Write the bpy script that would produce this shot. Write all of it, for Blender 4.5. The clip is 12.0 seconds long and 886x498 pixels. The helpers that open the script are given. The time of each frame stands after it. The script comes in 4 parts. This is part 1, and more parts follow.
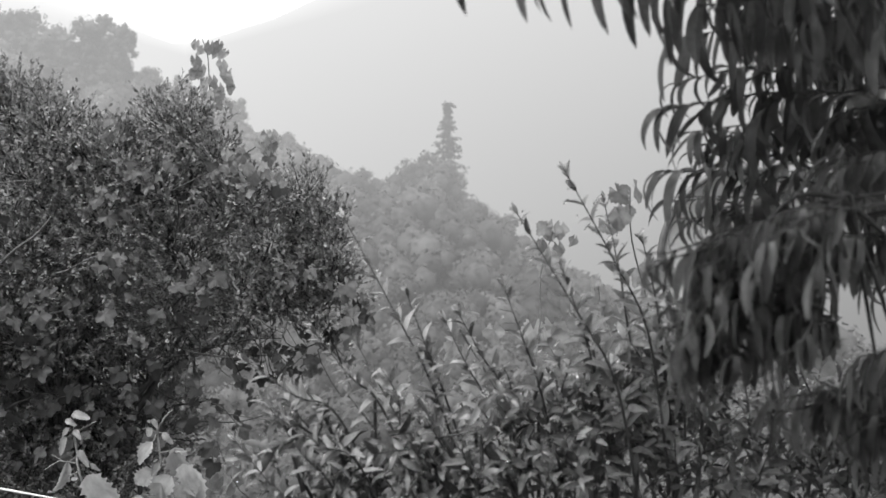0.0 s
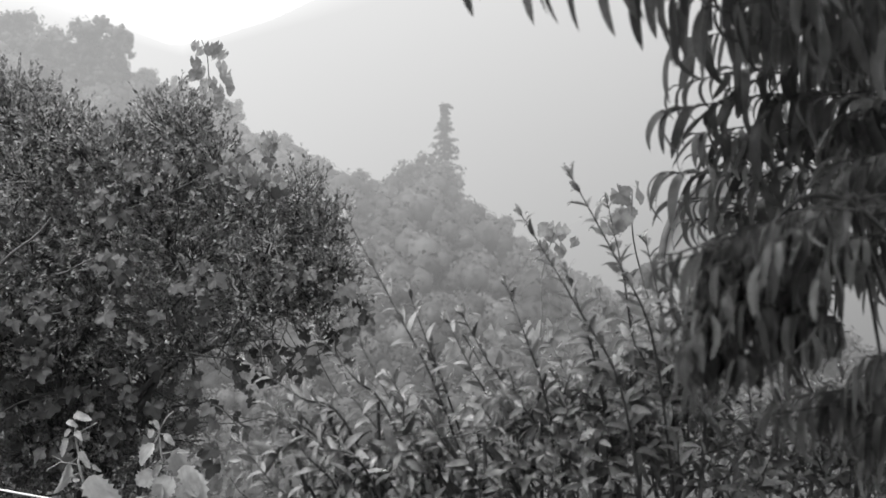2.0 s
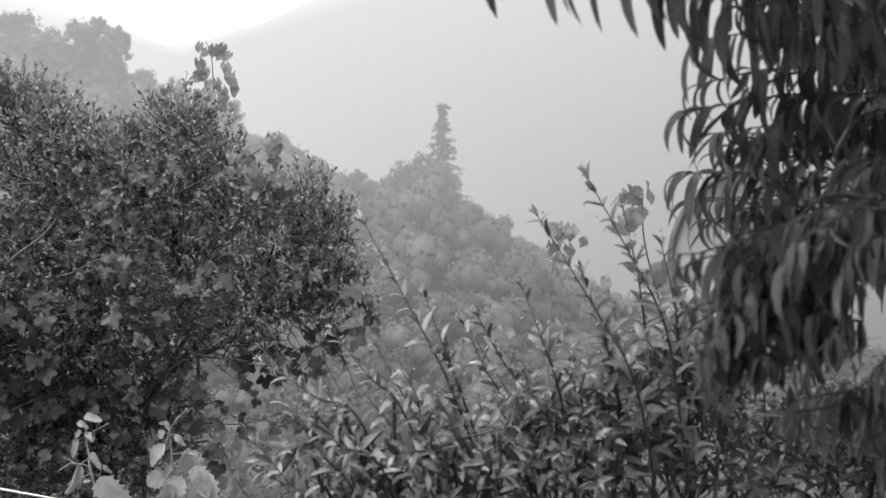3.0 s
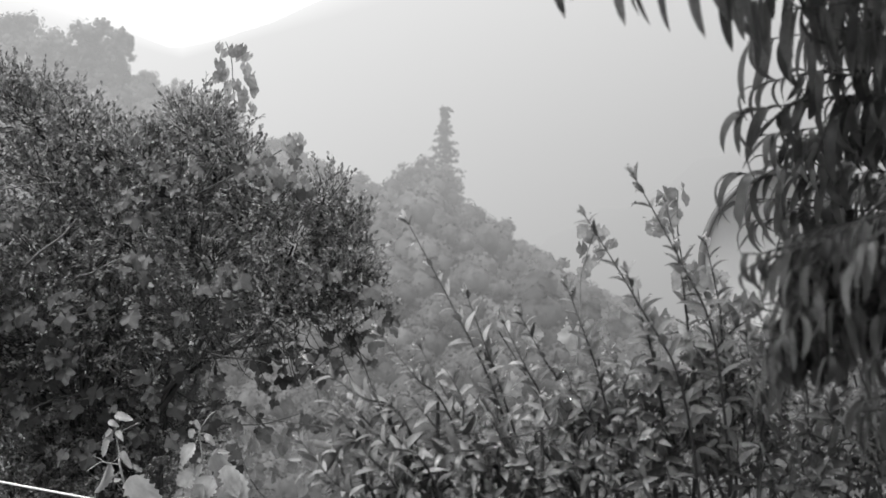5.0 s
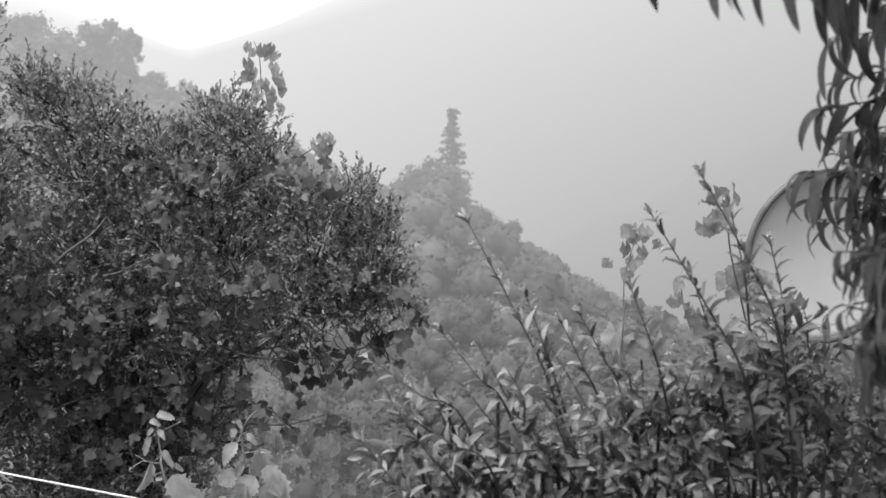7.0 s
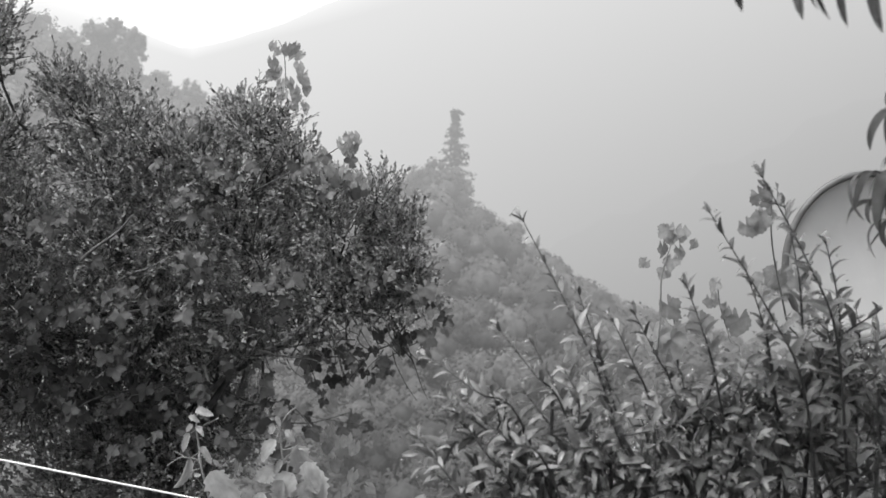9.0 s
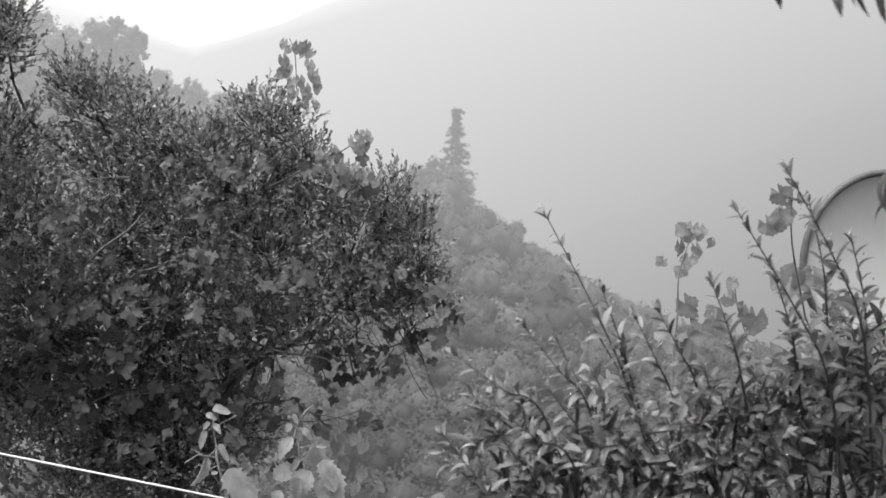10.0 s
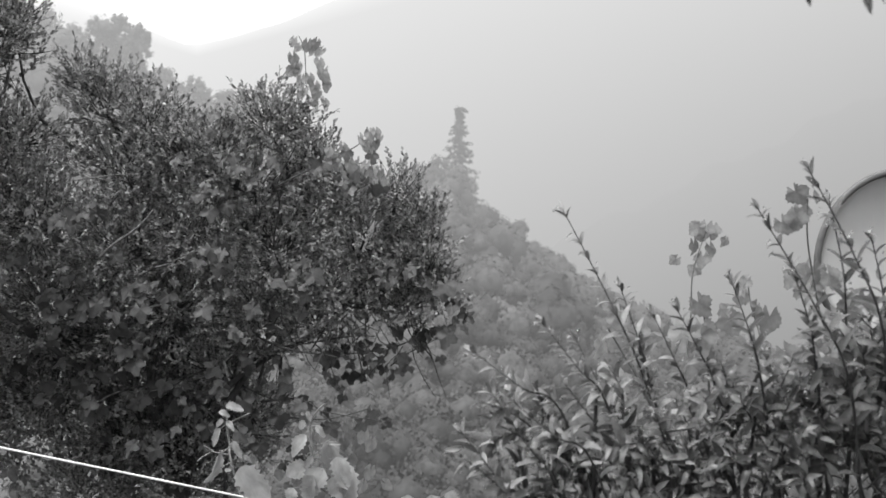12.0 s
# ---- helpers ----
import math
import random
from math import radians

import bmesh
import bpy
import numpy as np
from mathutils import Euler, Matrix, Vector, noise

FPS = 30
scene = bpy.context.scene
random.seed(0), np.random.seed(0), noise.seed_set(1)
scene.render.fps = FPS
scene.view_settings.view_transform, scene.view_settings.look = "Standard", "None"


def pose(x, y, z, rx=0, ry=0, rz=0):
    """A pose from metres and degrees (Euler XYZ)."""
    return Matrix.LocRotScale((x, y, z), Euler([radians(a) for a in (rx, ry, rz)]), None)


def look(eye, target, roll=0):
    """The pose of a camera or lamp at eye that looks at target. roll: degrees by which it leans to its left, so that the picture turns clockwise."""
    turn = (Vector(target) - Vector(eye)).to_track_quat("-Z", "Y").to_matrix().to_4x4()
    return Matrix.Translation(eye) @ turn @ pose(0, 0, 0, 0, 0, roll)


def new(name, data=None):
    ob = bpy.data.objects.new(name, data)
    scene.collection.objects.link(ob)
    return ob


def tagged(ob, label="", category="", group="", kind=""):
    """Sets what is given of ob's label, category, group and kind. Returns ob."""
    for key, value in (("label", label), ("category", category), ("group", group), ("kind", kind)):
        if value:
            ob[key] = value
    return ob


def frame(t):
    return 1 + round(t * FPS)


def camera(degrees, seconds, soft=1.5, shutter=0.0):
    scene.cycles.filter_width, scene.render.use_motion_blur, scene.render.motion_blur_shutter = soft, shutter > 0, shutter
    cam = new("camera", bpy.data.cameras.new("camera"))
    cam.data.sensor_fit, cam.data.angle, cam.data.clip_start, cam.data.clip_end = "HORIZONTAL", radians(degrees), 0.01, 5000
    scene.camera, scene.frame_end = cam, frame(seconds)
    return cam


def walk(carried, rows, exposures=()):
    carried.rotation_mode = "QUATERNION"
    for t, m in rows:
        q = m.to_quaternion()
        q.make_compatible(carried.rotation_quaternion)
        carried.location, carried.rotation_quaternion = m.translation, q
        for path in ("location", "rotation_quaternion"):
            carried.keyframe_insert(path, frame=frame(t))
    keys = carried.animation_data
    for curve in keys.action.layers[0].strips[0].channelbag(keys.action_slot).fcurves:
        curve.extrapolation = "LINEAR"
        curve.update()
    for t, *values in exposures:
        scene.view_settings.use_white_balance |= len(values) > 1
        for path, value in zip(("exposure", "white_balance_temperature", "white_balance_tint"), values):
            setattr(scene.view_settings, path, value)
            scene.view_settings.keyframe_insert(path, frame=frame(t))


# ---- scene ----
cam = camera(44.0, 12.0, soft=1.5)
cam.data.dof.use_dof = True
cam.data.dof.focus_distance = 4.0
cam.data.dof.aperture_fstop = 5.5

# seconds, x, y, z (eye level at the start is z = 0), yaw, pitch, roll
PATH = [
    (0.0, 0.0000, 0.0000, 0.0000, 0.000, 0.000, 0.000),
    (0.5, -0.0003, -0.0018, 0.0017, 0.030, -0.016, 0.040),
    (1.0, -0.0019, -0.0005, -0.0007, -0.098, 0.035, 0.073),
    (1.5, -0.0032, -0.0072, 0.0005, -0.120, 0.035, 0.036),
    (2.0, -0.0132, -0.0026, 0.0004, -0.151, 0.052, 0.005),
    (2.5, -0.0278, -0.0050, -0.0015, -0.239, 0.077, 0.096),
    (3.0, -0.0492, -0.0098, 0.0001, -0.275, 0.075, 0.160),
    (5.0, -0.1377, -0.0134, -0.0057, -0.198, 0.221, -0.125),
    (5.5, -0.1621, -0.0087, -0.0074, -0.098, 0.215, -0.208),
    (6.0, -0.1908, -0.0012, -0.0099, -0.035, 0.273, -0.260),
    (6.5, -0.2179, 0.0049, -0.0120, 0.037, 0.299, -0.302),
    (7.0, -0.2496, 0.0030, -0.0129, 0.124, 0.313, -0.333),
    (9.0, -0.3602, -0.0087, -0.0213, 0.224, 0.361, -0.714),
    (9.5, -0.3866, -0.0070, -0.0220, 0.201, 0.364, -0.716),
    (10.0, -0.4108, -0.0080, -0.0246, 0.255, 0.310, -0.808),
    (10.5, -0.4248, -0.0049, -0.0255, 0.309, 0.334, -0.782),
    (11.0, -0.4364, -0.0065, -0.0264, 0.327, 0.273, -0.812),
    (11.5, -0.4443, -0.0060, -0.0266, 0.360, 0.263, -0.835),
    (12.0, -0.4447, -0.0069, -0.0275, 0.383, 0.240, -0.980),
]
walk(cam, [(t, pose(x, y, z, 90 + p, r, w)) for t, x, y, z, w, p, r in PATH])

# ---- world and light: bright mist, high veiled sun ----
SUN_TURN, SUN_UP = radians(208), radians(57)
world = bpy.data.worlds.new("overcast_sky")
scene.world = world
world.use_nodes = True
wn, wl = world.node_tree.nodes, world.node_tree.links
sky = wn.new("ShaderNodeTexSky")
sky.sky_type = "NISHITA"
sky.sun_disc = False
sky.sun_elevation, sky.sun_rotation = SUN_UP, SUN_TURN
sky.air_density, sky.dust_density = 1.0, 6.0
grey_sky = wn.new("ShaderNodeRGBToBW")
wl.new(sky.outputs[0], grey_sky.inputs[0])
cloud = wn.new("ShaderNodeMix")      # an even layer of bright cloud over most of the sky
cloud.data_type = "FLOAT"
cloud.inputs[0].default_value = 0.75
cloud.inputs[3].default_value = 13.0
wl.new(grey_sky.outputs[0], cloud.inputs[2])
wl.new(cloud.outputs[0], wn["Background"].inputs[0])
wn["Background"].inputs[1].default_value = 0.12
sun = new("sun", bpy.data.lights.new("sun", "SUN"))
sun.data.energy, sun.data.angle = 3.8, radians(20)
sun.matrix_world = look((0, 0, 0), (-math.sin(SUN_TURN) * math.cos(SUN_UP), -math.cos(SUN_TURN) * math.cos(SUN_UP), -math.sin(SUN_UP)))

# ---- materials (a black and white film: all greys) ----
AIR = 0.60          # emission strength that stands for mist-lit air
MIST = 330.0        # metres over which the far surfaces fade into that emission


def shader(name):
    m = bpy.data.materials.new(name)
    m.use_nodes = True
    return m, m.node_tree.nodes, m.node_tree.links, m.node_tree.nodes["Principled BSDF"]


def pick(nodes, links):
    """One random number for each leaf, joined or single."""
    a, b = nodes.new("ShaderNodeObjectInfo"), nodes.new("ShaderNodeNewGeometry")
    s, f = nodes.new("ShaderNodeMath"), nodes.new("ShaderNodeMath")
    f.operation = "FRACT"
    links.new(a.outputs["Random"], s.inputs[0])
    links.new(b.outputs["Random Per Island"], s.inputs[1])
    links.new(s.outputs[0], f.inputs[0])
    return f.outputs[0]


def stain(nodes, links, size, detail=4):
    c = nodes.new("ShaderNodeTexCoord")
    n = nodes.new("ShaderNodeTexNoise")
    n.inputs["Scale"].default_value, n.inputs["Detail"].default_value = 1 / size, detail
    links.new(c.outputs["Object"], n.inputs["Vector"])
    return n.outputs["Fac"]


def sweep(nodes, links, value, low, high, a=0.0, b=1.0):
    r = nodes.new("ShaderNodeMapRange")
    r.inputs[1].default_value, r.inputs[2].default_value = a, b
    r.inputs[3].default_value, r.inputs[4].default_value = low, high
    links.new(value, r.inputs[0])
    return r.outputs[0]


def times(nodes, links, a, b):
    m = nodes.new("ShaderNodeMath")
    m.operation = "MULTIPLY"
    links.new(a, m.inputs[0])
    links.new(b, m.inputs[1])
    return m.outputs[0]


def leaf_material(name, low, high, rough=0.4, thin=0.3, grain=0.02, relief=0.35):
    m, n, l, p = shader(name)
    tone = sweep(n, l, pick(n, l), low, high)
    spots = sweep(n, l, stain(n, l, grain), 0.75, 1.25, 0.3, 0.7)
    colour = times(n, l, tone, spots)
    l.new(colour, p.inputs["Base Color"])
    l.new(sweep(n, l, stain(n, l, grain * 0.6, 2), rough - 0.1, rough + 0.15, 0.3, 0.7), p.inputs["Roughness"])
    bump = n.new("ShaderNodeBump")
    bump.inputs["Strength"].default_value, bump.inputs["Distance"].default_value = relief, 0.002
    l.new(stain(n, l, grain * 0.25), bump.inputs["Height"])
    l.new(bump.outputs[0], p.inputs["Normal"])
    t, mix = n.new("ShaderNodeBsdfTranslucent"), n.new("ShaderNodeMixShader")
    l.new(colour, t.inputs[0])
    mix.inputs[0].default_value = thin
    l.new(p.outputs[0], mix.inputs[1])
    l.new(t.outputs[0], mix.inputs[2])
    l.new(mix.outputs[0], n["Material Output"].inputs[0])
    return m


def plain_material(name, low, high, size, rough=0.7, metal=0.0, bumpy=0.3):
    m, n, l, p = shader(name)
    colour = sweep(n, l, stain(n, l, size, 6), low, high, 0.3, 0.7)
    l.new(colour, p.inputs["Base Color"])
    p.inputs["Roughness"].default_value, p.inputs["Metallic"].default_value = rough, metal
    bump = n.new("ShaderNodeBump")
    bump.inputs["Strength"].default_value, bump.inputs["Distance"].default_value = bumpy, size * 0.2
    l.new(stain(n, l, size * 0.3, 6), bump.inputs["Height"])
    l.new(bump.outputs[0], p.inputs["Normal"])
    return m


def distant_material(name, low, high, size, patch=(0.7, 1.3), saddle_glow=0.0):
    """Backdrop, from about 40 metres off: its own surface, with glowing mist painted on as emission that thickens with
    the way (world y).
    """
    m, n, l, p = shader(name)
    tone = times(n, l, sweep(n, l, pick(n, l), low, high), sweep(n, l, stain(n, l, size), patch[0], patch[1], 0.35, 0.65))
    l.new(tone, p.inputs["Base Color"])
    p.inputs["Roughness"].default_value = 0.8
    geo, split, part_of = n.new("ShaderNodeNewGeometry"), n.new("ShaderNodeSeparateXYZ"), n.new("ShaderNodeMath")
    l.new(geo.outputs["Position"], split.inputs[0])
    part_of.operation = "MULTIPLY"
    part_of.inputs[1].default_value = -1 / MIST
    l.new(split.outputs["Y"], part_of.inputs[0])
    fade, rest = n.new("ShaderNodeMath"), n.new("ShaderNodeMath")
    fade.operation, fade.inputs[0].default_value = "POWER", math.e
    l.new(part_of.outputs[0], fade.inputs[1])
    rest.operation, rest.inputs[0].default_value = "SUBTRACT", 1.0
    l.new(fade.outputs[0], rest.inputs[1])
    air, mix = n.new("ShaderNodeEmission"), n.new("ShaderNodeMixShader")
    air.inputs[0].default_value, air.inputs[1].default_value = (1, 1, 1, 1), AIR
    # the painted glow is set brightest high up and towards the saddle of the ridge
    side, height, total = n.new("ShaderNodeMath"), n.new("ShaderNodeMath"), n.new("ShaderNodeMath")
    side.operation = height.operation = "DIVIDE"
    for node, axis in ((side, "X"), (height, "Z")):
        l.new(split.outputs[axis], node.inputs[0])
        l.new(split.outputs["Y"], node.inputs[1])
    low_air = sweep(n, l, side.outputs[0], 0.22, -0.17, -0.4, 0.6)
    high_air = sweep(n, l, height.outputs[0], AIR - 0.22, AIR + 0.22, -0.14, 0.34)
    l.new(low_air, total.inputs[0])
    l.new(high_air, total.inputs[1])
    if saddle_glow:      # extra emission painted round the saddle as bright cloud, softens the ridge line
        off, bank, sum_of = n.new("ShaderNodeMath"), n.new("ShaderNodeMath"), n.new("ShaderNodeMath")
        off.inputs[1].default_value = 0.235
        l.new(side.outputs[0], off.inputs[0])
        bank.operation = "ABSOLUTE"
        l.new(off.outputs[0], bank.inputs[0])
        near_it = sweep(n, l, bank.outputs[0], saddle_glow, 0.0, 0.0, 0.24)
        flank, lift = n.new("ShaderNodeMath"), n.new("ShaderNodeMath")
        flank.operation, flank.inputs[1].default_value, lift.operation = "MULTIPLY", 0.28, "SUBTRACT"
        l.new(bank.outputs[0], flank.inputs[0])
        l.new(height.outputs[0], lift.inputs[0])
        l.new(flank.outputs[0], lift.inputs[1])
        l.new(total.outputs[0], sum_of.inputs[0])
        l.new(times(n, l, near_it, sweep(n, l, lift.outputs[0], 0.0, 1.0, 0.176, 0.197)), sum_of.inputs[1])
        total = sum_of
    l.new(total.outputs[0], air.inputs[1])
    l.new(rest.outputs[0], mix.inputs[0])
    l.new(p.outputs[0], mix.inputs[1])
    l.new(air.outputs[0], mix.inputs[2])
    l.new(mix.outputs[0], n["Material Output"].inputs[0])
    return m


EVERGREEN = leaf_material("evergreen_leaf", 0.10, 0.45, 0.28, 0.40)
CROWN_VINE_LEAF = leaf_material("crown_vine_leaf", 0.08, 0.20, 0.45, 0.45, 0.2, 0.25)
VINE_LEAF = leaf_material("vine_leaf", 0.035, 0.17, 0.5, 0.5, 0.3, 0.2)
YOUNG_LEAF = leaf_material("young_vine_leaf", 0.24, 0.46, 0.5, 0.6, 0.3, 0.2)
PALE_LEAF = leaf_material("pale_young_leaf", 0.36, 0.60, 0.5, 0.5, 0.35, 0.15)
PALE_VINE_LEAF = leaf_material("pale_vine_leaf", 0.24, 0.42, 0.5, 0.6, 0.3, 0.2)
SHRUB_LEAF = leaf_material("shrub_leaf", 0.07, 0.42, 0.24, 0.25)
PEACH_LEAF = leaf_material("peach_leaf", 0.08, 0.30, 0.34, 0.38, 0.03)
BARK = plain_material("grey_bark", 0.03, 0.08, 0.03, 0.85)
TWIG = plain_material("young_twig", 0.05, 0.11, 0.02, 0.6)
LICHEN_BARK = plain_material("lichened_bark", 0.08, 0.2, 0.015, 0.85)
PALE_TWIG = plain_material("pale_twig", 0.16, 0.28, 0.02, 0.6)
EARTH = plain_material("damp_earth_and_litter", 0.04, 0.10, 0.3, 0.9)
CABLE = plain_material("white_plastic_sheath", 0.62, 0.74, 0.05, 0.4, 0, 0.05)
DISH = plain_material("weathered_grey_paint", 0.60, 0.68, 0.15, 0.5, 0, 0.05)
DISH_RIM = plain_material("dark_coated_edge", 0.10, 0.16, 0.05, 0.5, 0, 0.1)
STEEL = plain_material("galvanised_steel", 0.25, 0.4, 0.04, 0.45, 0.8, 0.1)
# distant surfaces, each with the mist painted in as emission
WOODS = distant_material("haze_glow_woods", 0.055, 0.065, 7.0, (0.3, 1.7))
HILL_GROUND = distant_material("haze_glow_ground", 0.04, 0.08, 5.0)
RIDGE = distant_material("haze_glow_ridge", 0.04, 0.08, 60.0, saddle_glow=0.30)
DROP = bpy.data.materials.new("water")
DROP.use_nodes = True
DROP.node_tree.nodes["Principled BSDF"].inputs["Roughness"].default_value = 0.03
DROP.node_tree.nodes["Principled BSDF"].inputs["Transmission Weight"].default_value = 1.0
DROP.node_tree.nodes["Principled BSDF"].inputs["IOR"].default_value = 1.33

# ---- mesh helpers ----
rng = np.random.default_rng(7)


def mesh_of(name, verts, faces, material, smooth=True):
    """A mesh from arrays; all faces have the same number of corners."""
    verts, faces = np.asarray(verts, np.float32), np.asarray(faces, np.int32)
    me = bpy.data.meshes.new(name)
    me.vertices.add(len(verts))
    me.vertices.foreach_set("co", verts.ravel())
    me.loops.add(faces.size)
    me.loops.foreach_set("vertex_index", faces.ravel())
    me.polygons.add(len(faces))
    k = faces.shape[1]
    me.polygons.foreach_set("loop_start", np.arange(0, faces.size, k, dtype=np.int32))
    me.polygons.foreach_set("use_smooth", np.full(len(faces), smooth))
    me.update(calc_edges=True)
    me.validate()
    me.materials.append(material)
    return me


def part(name, data, parent, label="", kind=""):
    ob = new(name, data)
    ob.parent = parent
    return tagged(ob, label, kind=kind)


def thing(name, base, label, category, group=""):
    ob = new(name)
    ob.location = base
    return tagged(ob, label, category, group)


def unit(v):
    v = np.asarray(v, float)
    return v / np.maximum(np.linalg.norm(v, axis=-1, keepdims=True), 1e-9)


def strip_leaf(width, steps, fold=0.25, bend=40, tip=1.0):
    """A leaf one unit long that starts along +y, is folded along its midrib and bends down by so many degrees."""
    verts, y, z, a = [], 0.0, 0.0, radians(bend) * 0.15
    for i in range(steps + 1):
        s = i / steps
        w = width * 0.5 * (math.sin(math.pi * min(1, s ** 0.85 * 0.97 + 0.03)) ** (0.8 * tip)) * (1 if s < 0.99 else 0.1)
        verts += [(-w, y, z + w * fold * 2), (0, y, z), (w, y, z + w * fold * 2)]
        y, z = y + math.cos(a) / steps, z - math.sin(a) / steps
        a += radians(bend) / steps
    faces = [(3 * i + k, 3 * i + k + 1, 3 * i + k + 4, 3 * i + k + 3) for i in range(steps) for k in (0, 1)]
    return np.array(verts), np.array(faces)


def lobed_leaf(seed, lobes=5, teeth=0.05, sag=0.25, cut=0.09):
    """A vine leaf about one unit across: petiole at the origin, blade along +y."""
    r = random.Random(seed)
    n = 32
    verts = [(0, 0.0, 0)]
    rings = []
    for ring in (0.5, 1.0):
        for i in range(n + 1):
            a = -2.75 + 5.5 * i / n
            rad = 0.36 + cut * math.cos(lobes * a * 0.92) * (1 - 0.15 * abs(a)) + 0.10 * math.cos(a)
            if ring == 1.0:
                rad += teeth * (0.5 if i % 2 else -0.5) + r.uniform(-0.015, 0.015)
            rad *= ring
            x, y = rad * math.sin(a), 0.12 + rad * math.cos(a)
            d = math.hypot(x, y)
            z = -sag * d * d + 0.05 * math.sin(3 * a + seed) * ring + 0.10 * abs(x) - 0.03 * ring * math.cos(lobes * a * 0.92)
            verts.append((x, y * 1.05, z))
    verts[0] = (0, 0.12, 0)
    faces = []
    for i in range(n):
        a, b, c, d = 1 + i, 2 + i, 2 + i + n + 1, 1 + i + n + 1
        faces += [(0, b, a), (a, b, c), (a, c, d)]
    return np.array(verts), np.array(faces)


def axes(way, up, size):
    """Rows of 3x3 frames: y along way, z towards up, scaled."""
    y = unit(way)
    x = unit(np.cross(y, up))
    z = np.cross(x, y)
    return np.stack([x, y, z], axis=-1) * np.asarray(size)[:, None, None]


def scattered(name, template, places, frames_of, material, smooth=True):
    tv, tf = template
    n = len(places)
    verts = np.einsum("nij,vj->nvi", frames_of, tv) + np.asarray(places)[:, None, :]
    faces = tf[None] + (np.arange(n) * len(tv))[:, None, None]
    return mesh_of(name, verts.reshape(-1, 3), faces.reshape(-1, tf.shape[1]), material, smooth)


def matrix_of(place, f):
    m = Matrix([list(map(float, row)) for row in f]).to_4x4()
    m.translation = [float(c) for c in place]
    return m


def single_leaves(name, meshes, places, frames_of, parent):
    """Leaves that can be picked apart: objects of their own on shared meshes."""
    back = parent.matrix_basis.inverted()
    for i in range(len(places)):
        ob = new(name, meshes[i % len(meshes)])
        ob.parent = parent
        ob.matrix_basis = back @ matrix_of(places[i], frames_of[i])


def tube(paths, sides=6):
    """Tapered round limbs: each path is a list of (point, radius)."""
    verts, faces = [], []
    for path in paths:
        pts = np.array([p for p, _ in path], float)
        rad = np.array([r for _, r in path], float)
        tang = unit(np.gradient(pts, axis=0))
        ref = np.array([0.31, 0.87, 0.38])
        a = unit(np.cross(tang, ref))
        b = np.cross(tang, a)
        base = len(verts)
        ang = np.arange(sides) * 2 * math.pi / sides
        for p, r, u, v in zip(pts, rad, a, b):
            for t in ang:
                verts.append(p + r * (math.cos(t) * u + math.sin(t) * v))
        for i in range(len(pts) - 1):
            for k in range(sides):
                k2 = (k + 1) % sides
                faces.append((base + i * sides + k, base + i * sides + k2, base + (i + 1) * sides + k2, base + (i + 1) * sides + k))
    return np.array(verts), np.array(faces)


def bowed(a, b, r0, r1, steps=6, wobble=0.03, sag=0.0):
    a, b = np.array(a, float), np.array(b, float)
    span = np.linalg.norm(b - a)
    out = []
    k1, k2 = rng.normal(size=3) * wobble * span, rng.normal(size=3) * wobble * span * 0.5
    for i in range(steps + 1):
        s = i / steps
        p = a + (b - a) * s + k1 * math.sin(math.pi * s) + k2 * math.sin(2 * math.pi * s)
        p[2] -= sag * span * math.sin(math.pi * s)
        out.append((p, r0 + (r1 - r0) * s))
    return out


def moved(mesh, base):
    """Shift a mesh built in world places so that its thing can stand at base."""
    mesh.transform(Matrix.Translation([-float(c) for c in base]))
    return mesh


def bezier_path(points, radius, taper=0.5, steps=5):
    pts = [np.array(p, float) for p in points]
    out = []
    for i in range(len(pts) - 1):
        p0, p1, p2, p3 = pts[max(i - 1, 0)], pts[i], pts[i + 1], pts[min(i + 2, len(pts) - 1)]
        for k in range(steps):
            t = k / steps
            out.append(0.5 * (2 * p1 + (p2 - p0) * t + (2 * p0 - 5 * p1 + 4 * p2 - p3) * t * t + (3 * p1 - p0 - 3 * p2 + p3) * t ** 3))
    out.append(pts[-1])
    n = len(out) - 1
    return [(p, radius * (1 - (1 - taper) * i / n)) for i, p in enumerate(out)]


# ---- the ground: a terrace, a valley, the wooded hill ----
RIDGE_X = [-160, -81, -70, -55, -40, -23, -14, 0, 5, 14, 27, 43, 90, 160]
RIDGE_Z = [44, 36, 30, 27, 22, 13, 9.5, 10, 6, 0, -9, -16, -24, -26]


def ease(t):
    t = np.clip(t, 0, 1)
    return t * t * (3 - 2 * t)


def ground_z(x, y):
    x, y = np.asarray(x, float), np.asarray(y, float)
    z = -1.6 - 1.6 * ease((y - 3.5) / 9) - 8.0 * ease((y - 10) / 34)
    top = np.interp(x * 200 / np.clip(y, 120, 260), RIDGE_X, RIDGE_Z)
    up = np.clip((y - 45) / 155, 0, 1)
    z = z + (top + 11.2) * (0.55 * up + 0.45 * ease(up))
    z = z - 60 * ease((y - 215) / 200)
    return z + 0.25 * np.sin(x * 0.31 + y * 0.17) * ease((np.hypot(x, y) - 5) / 30)


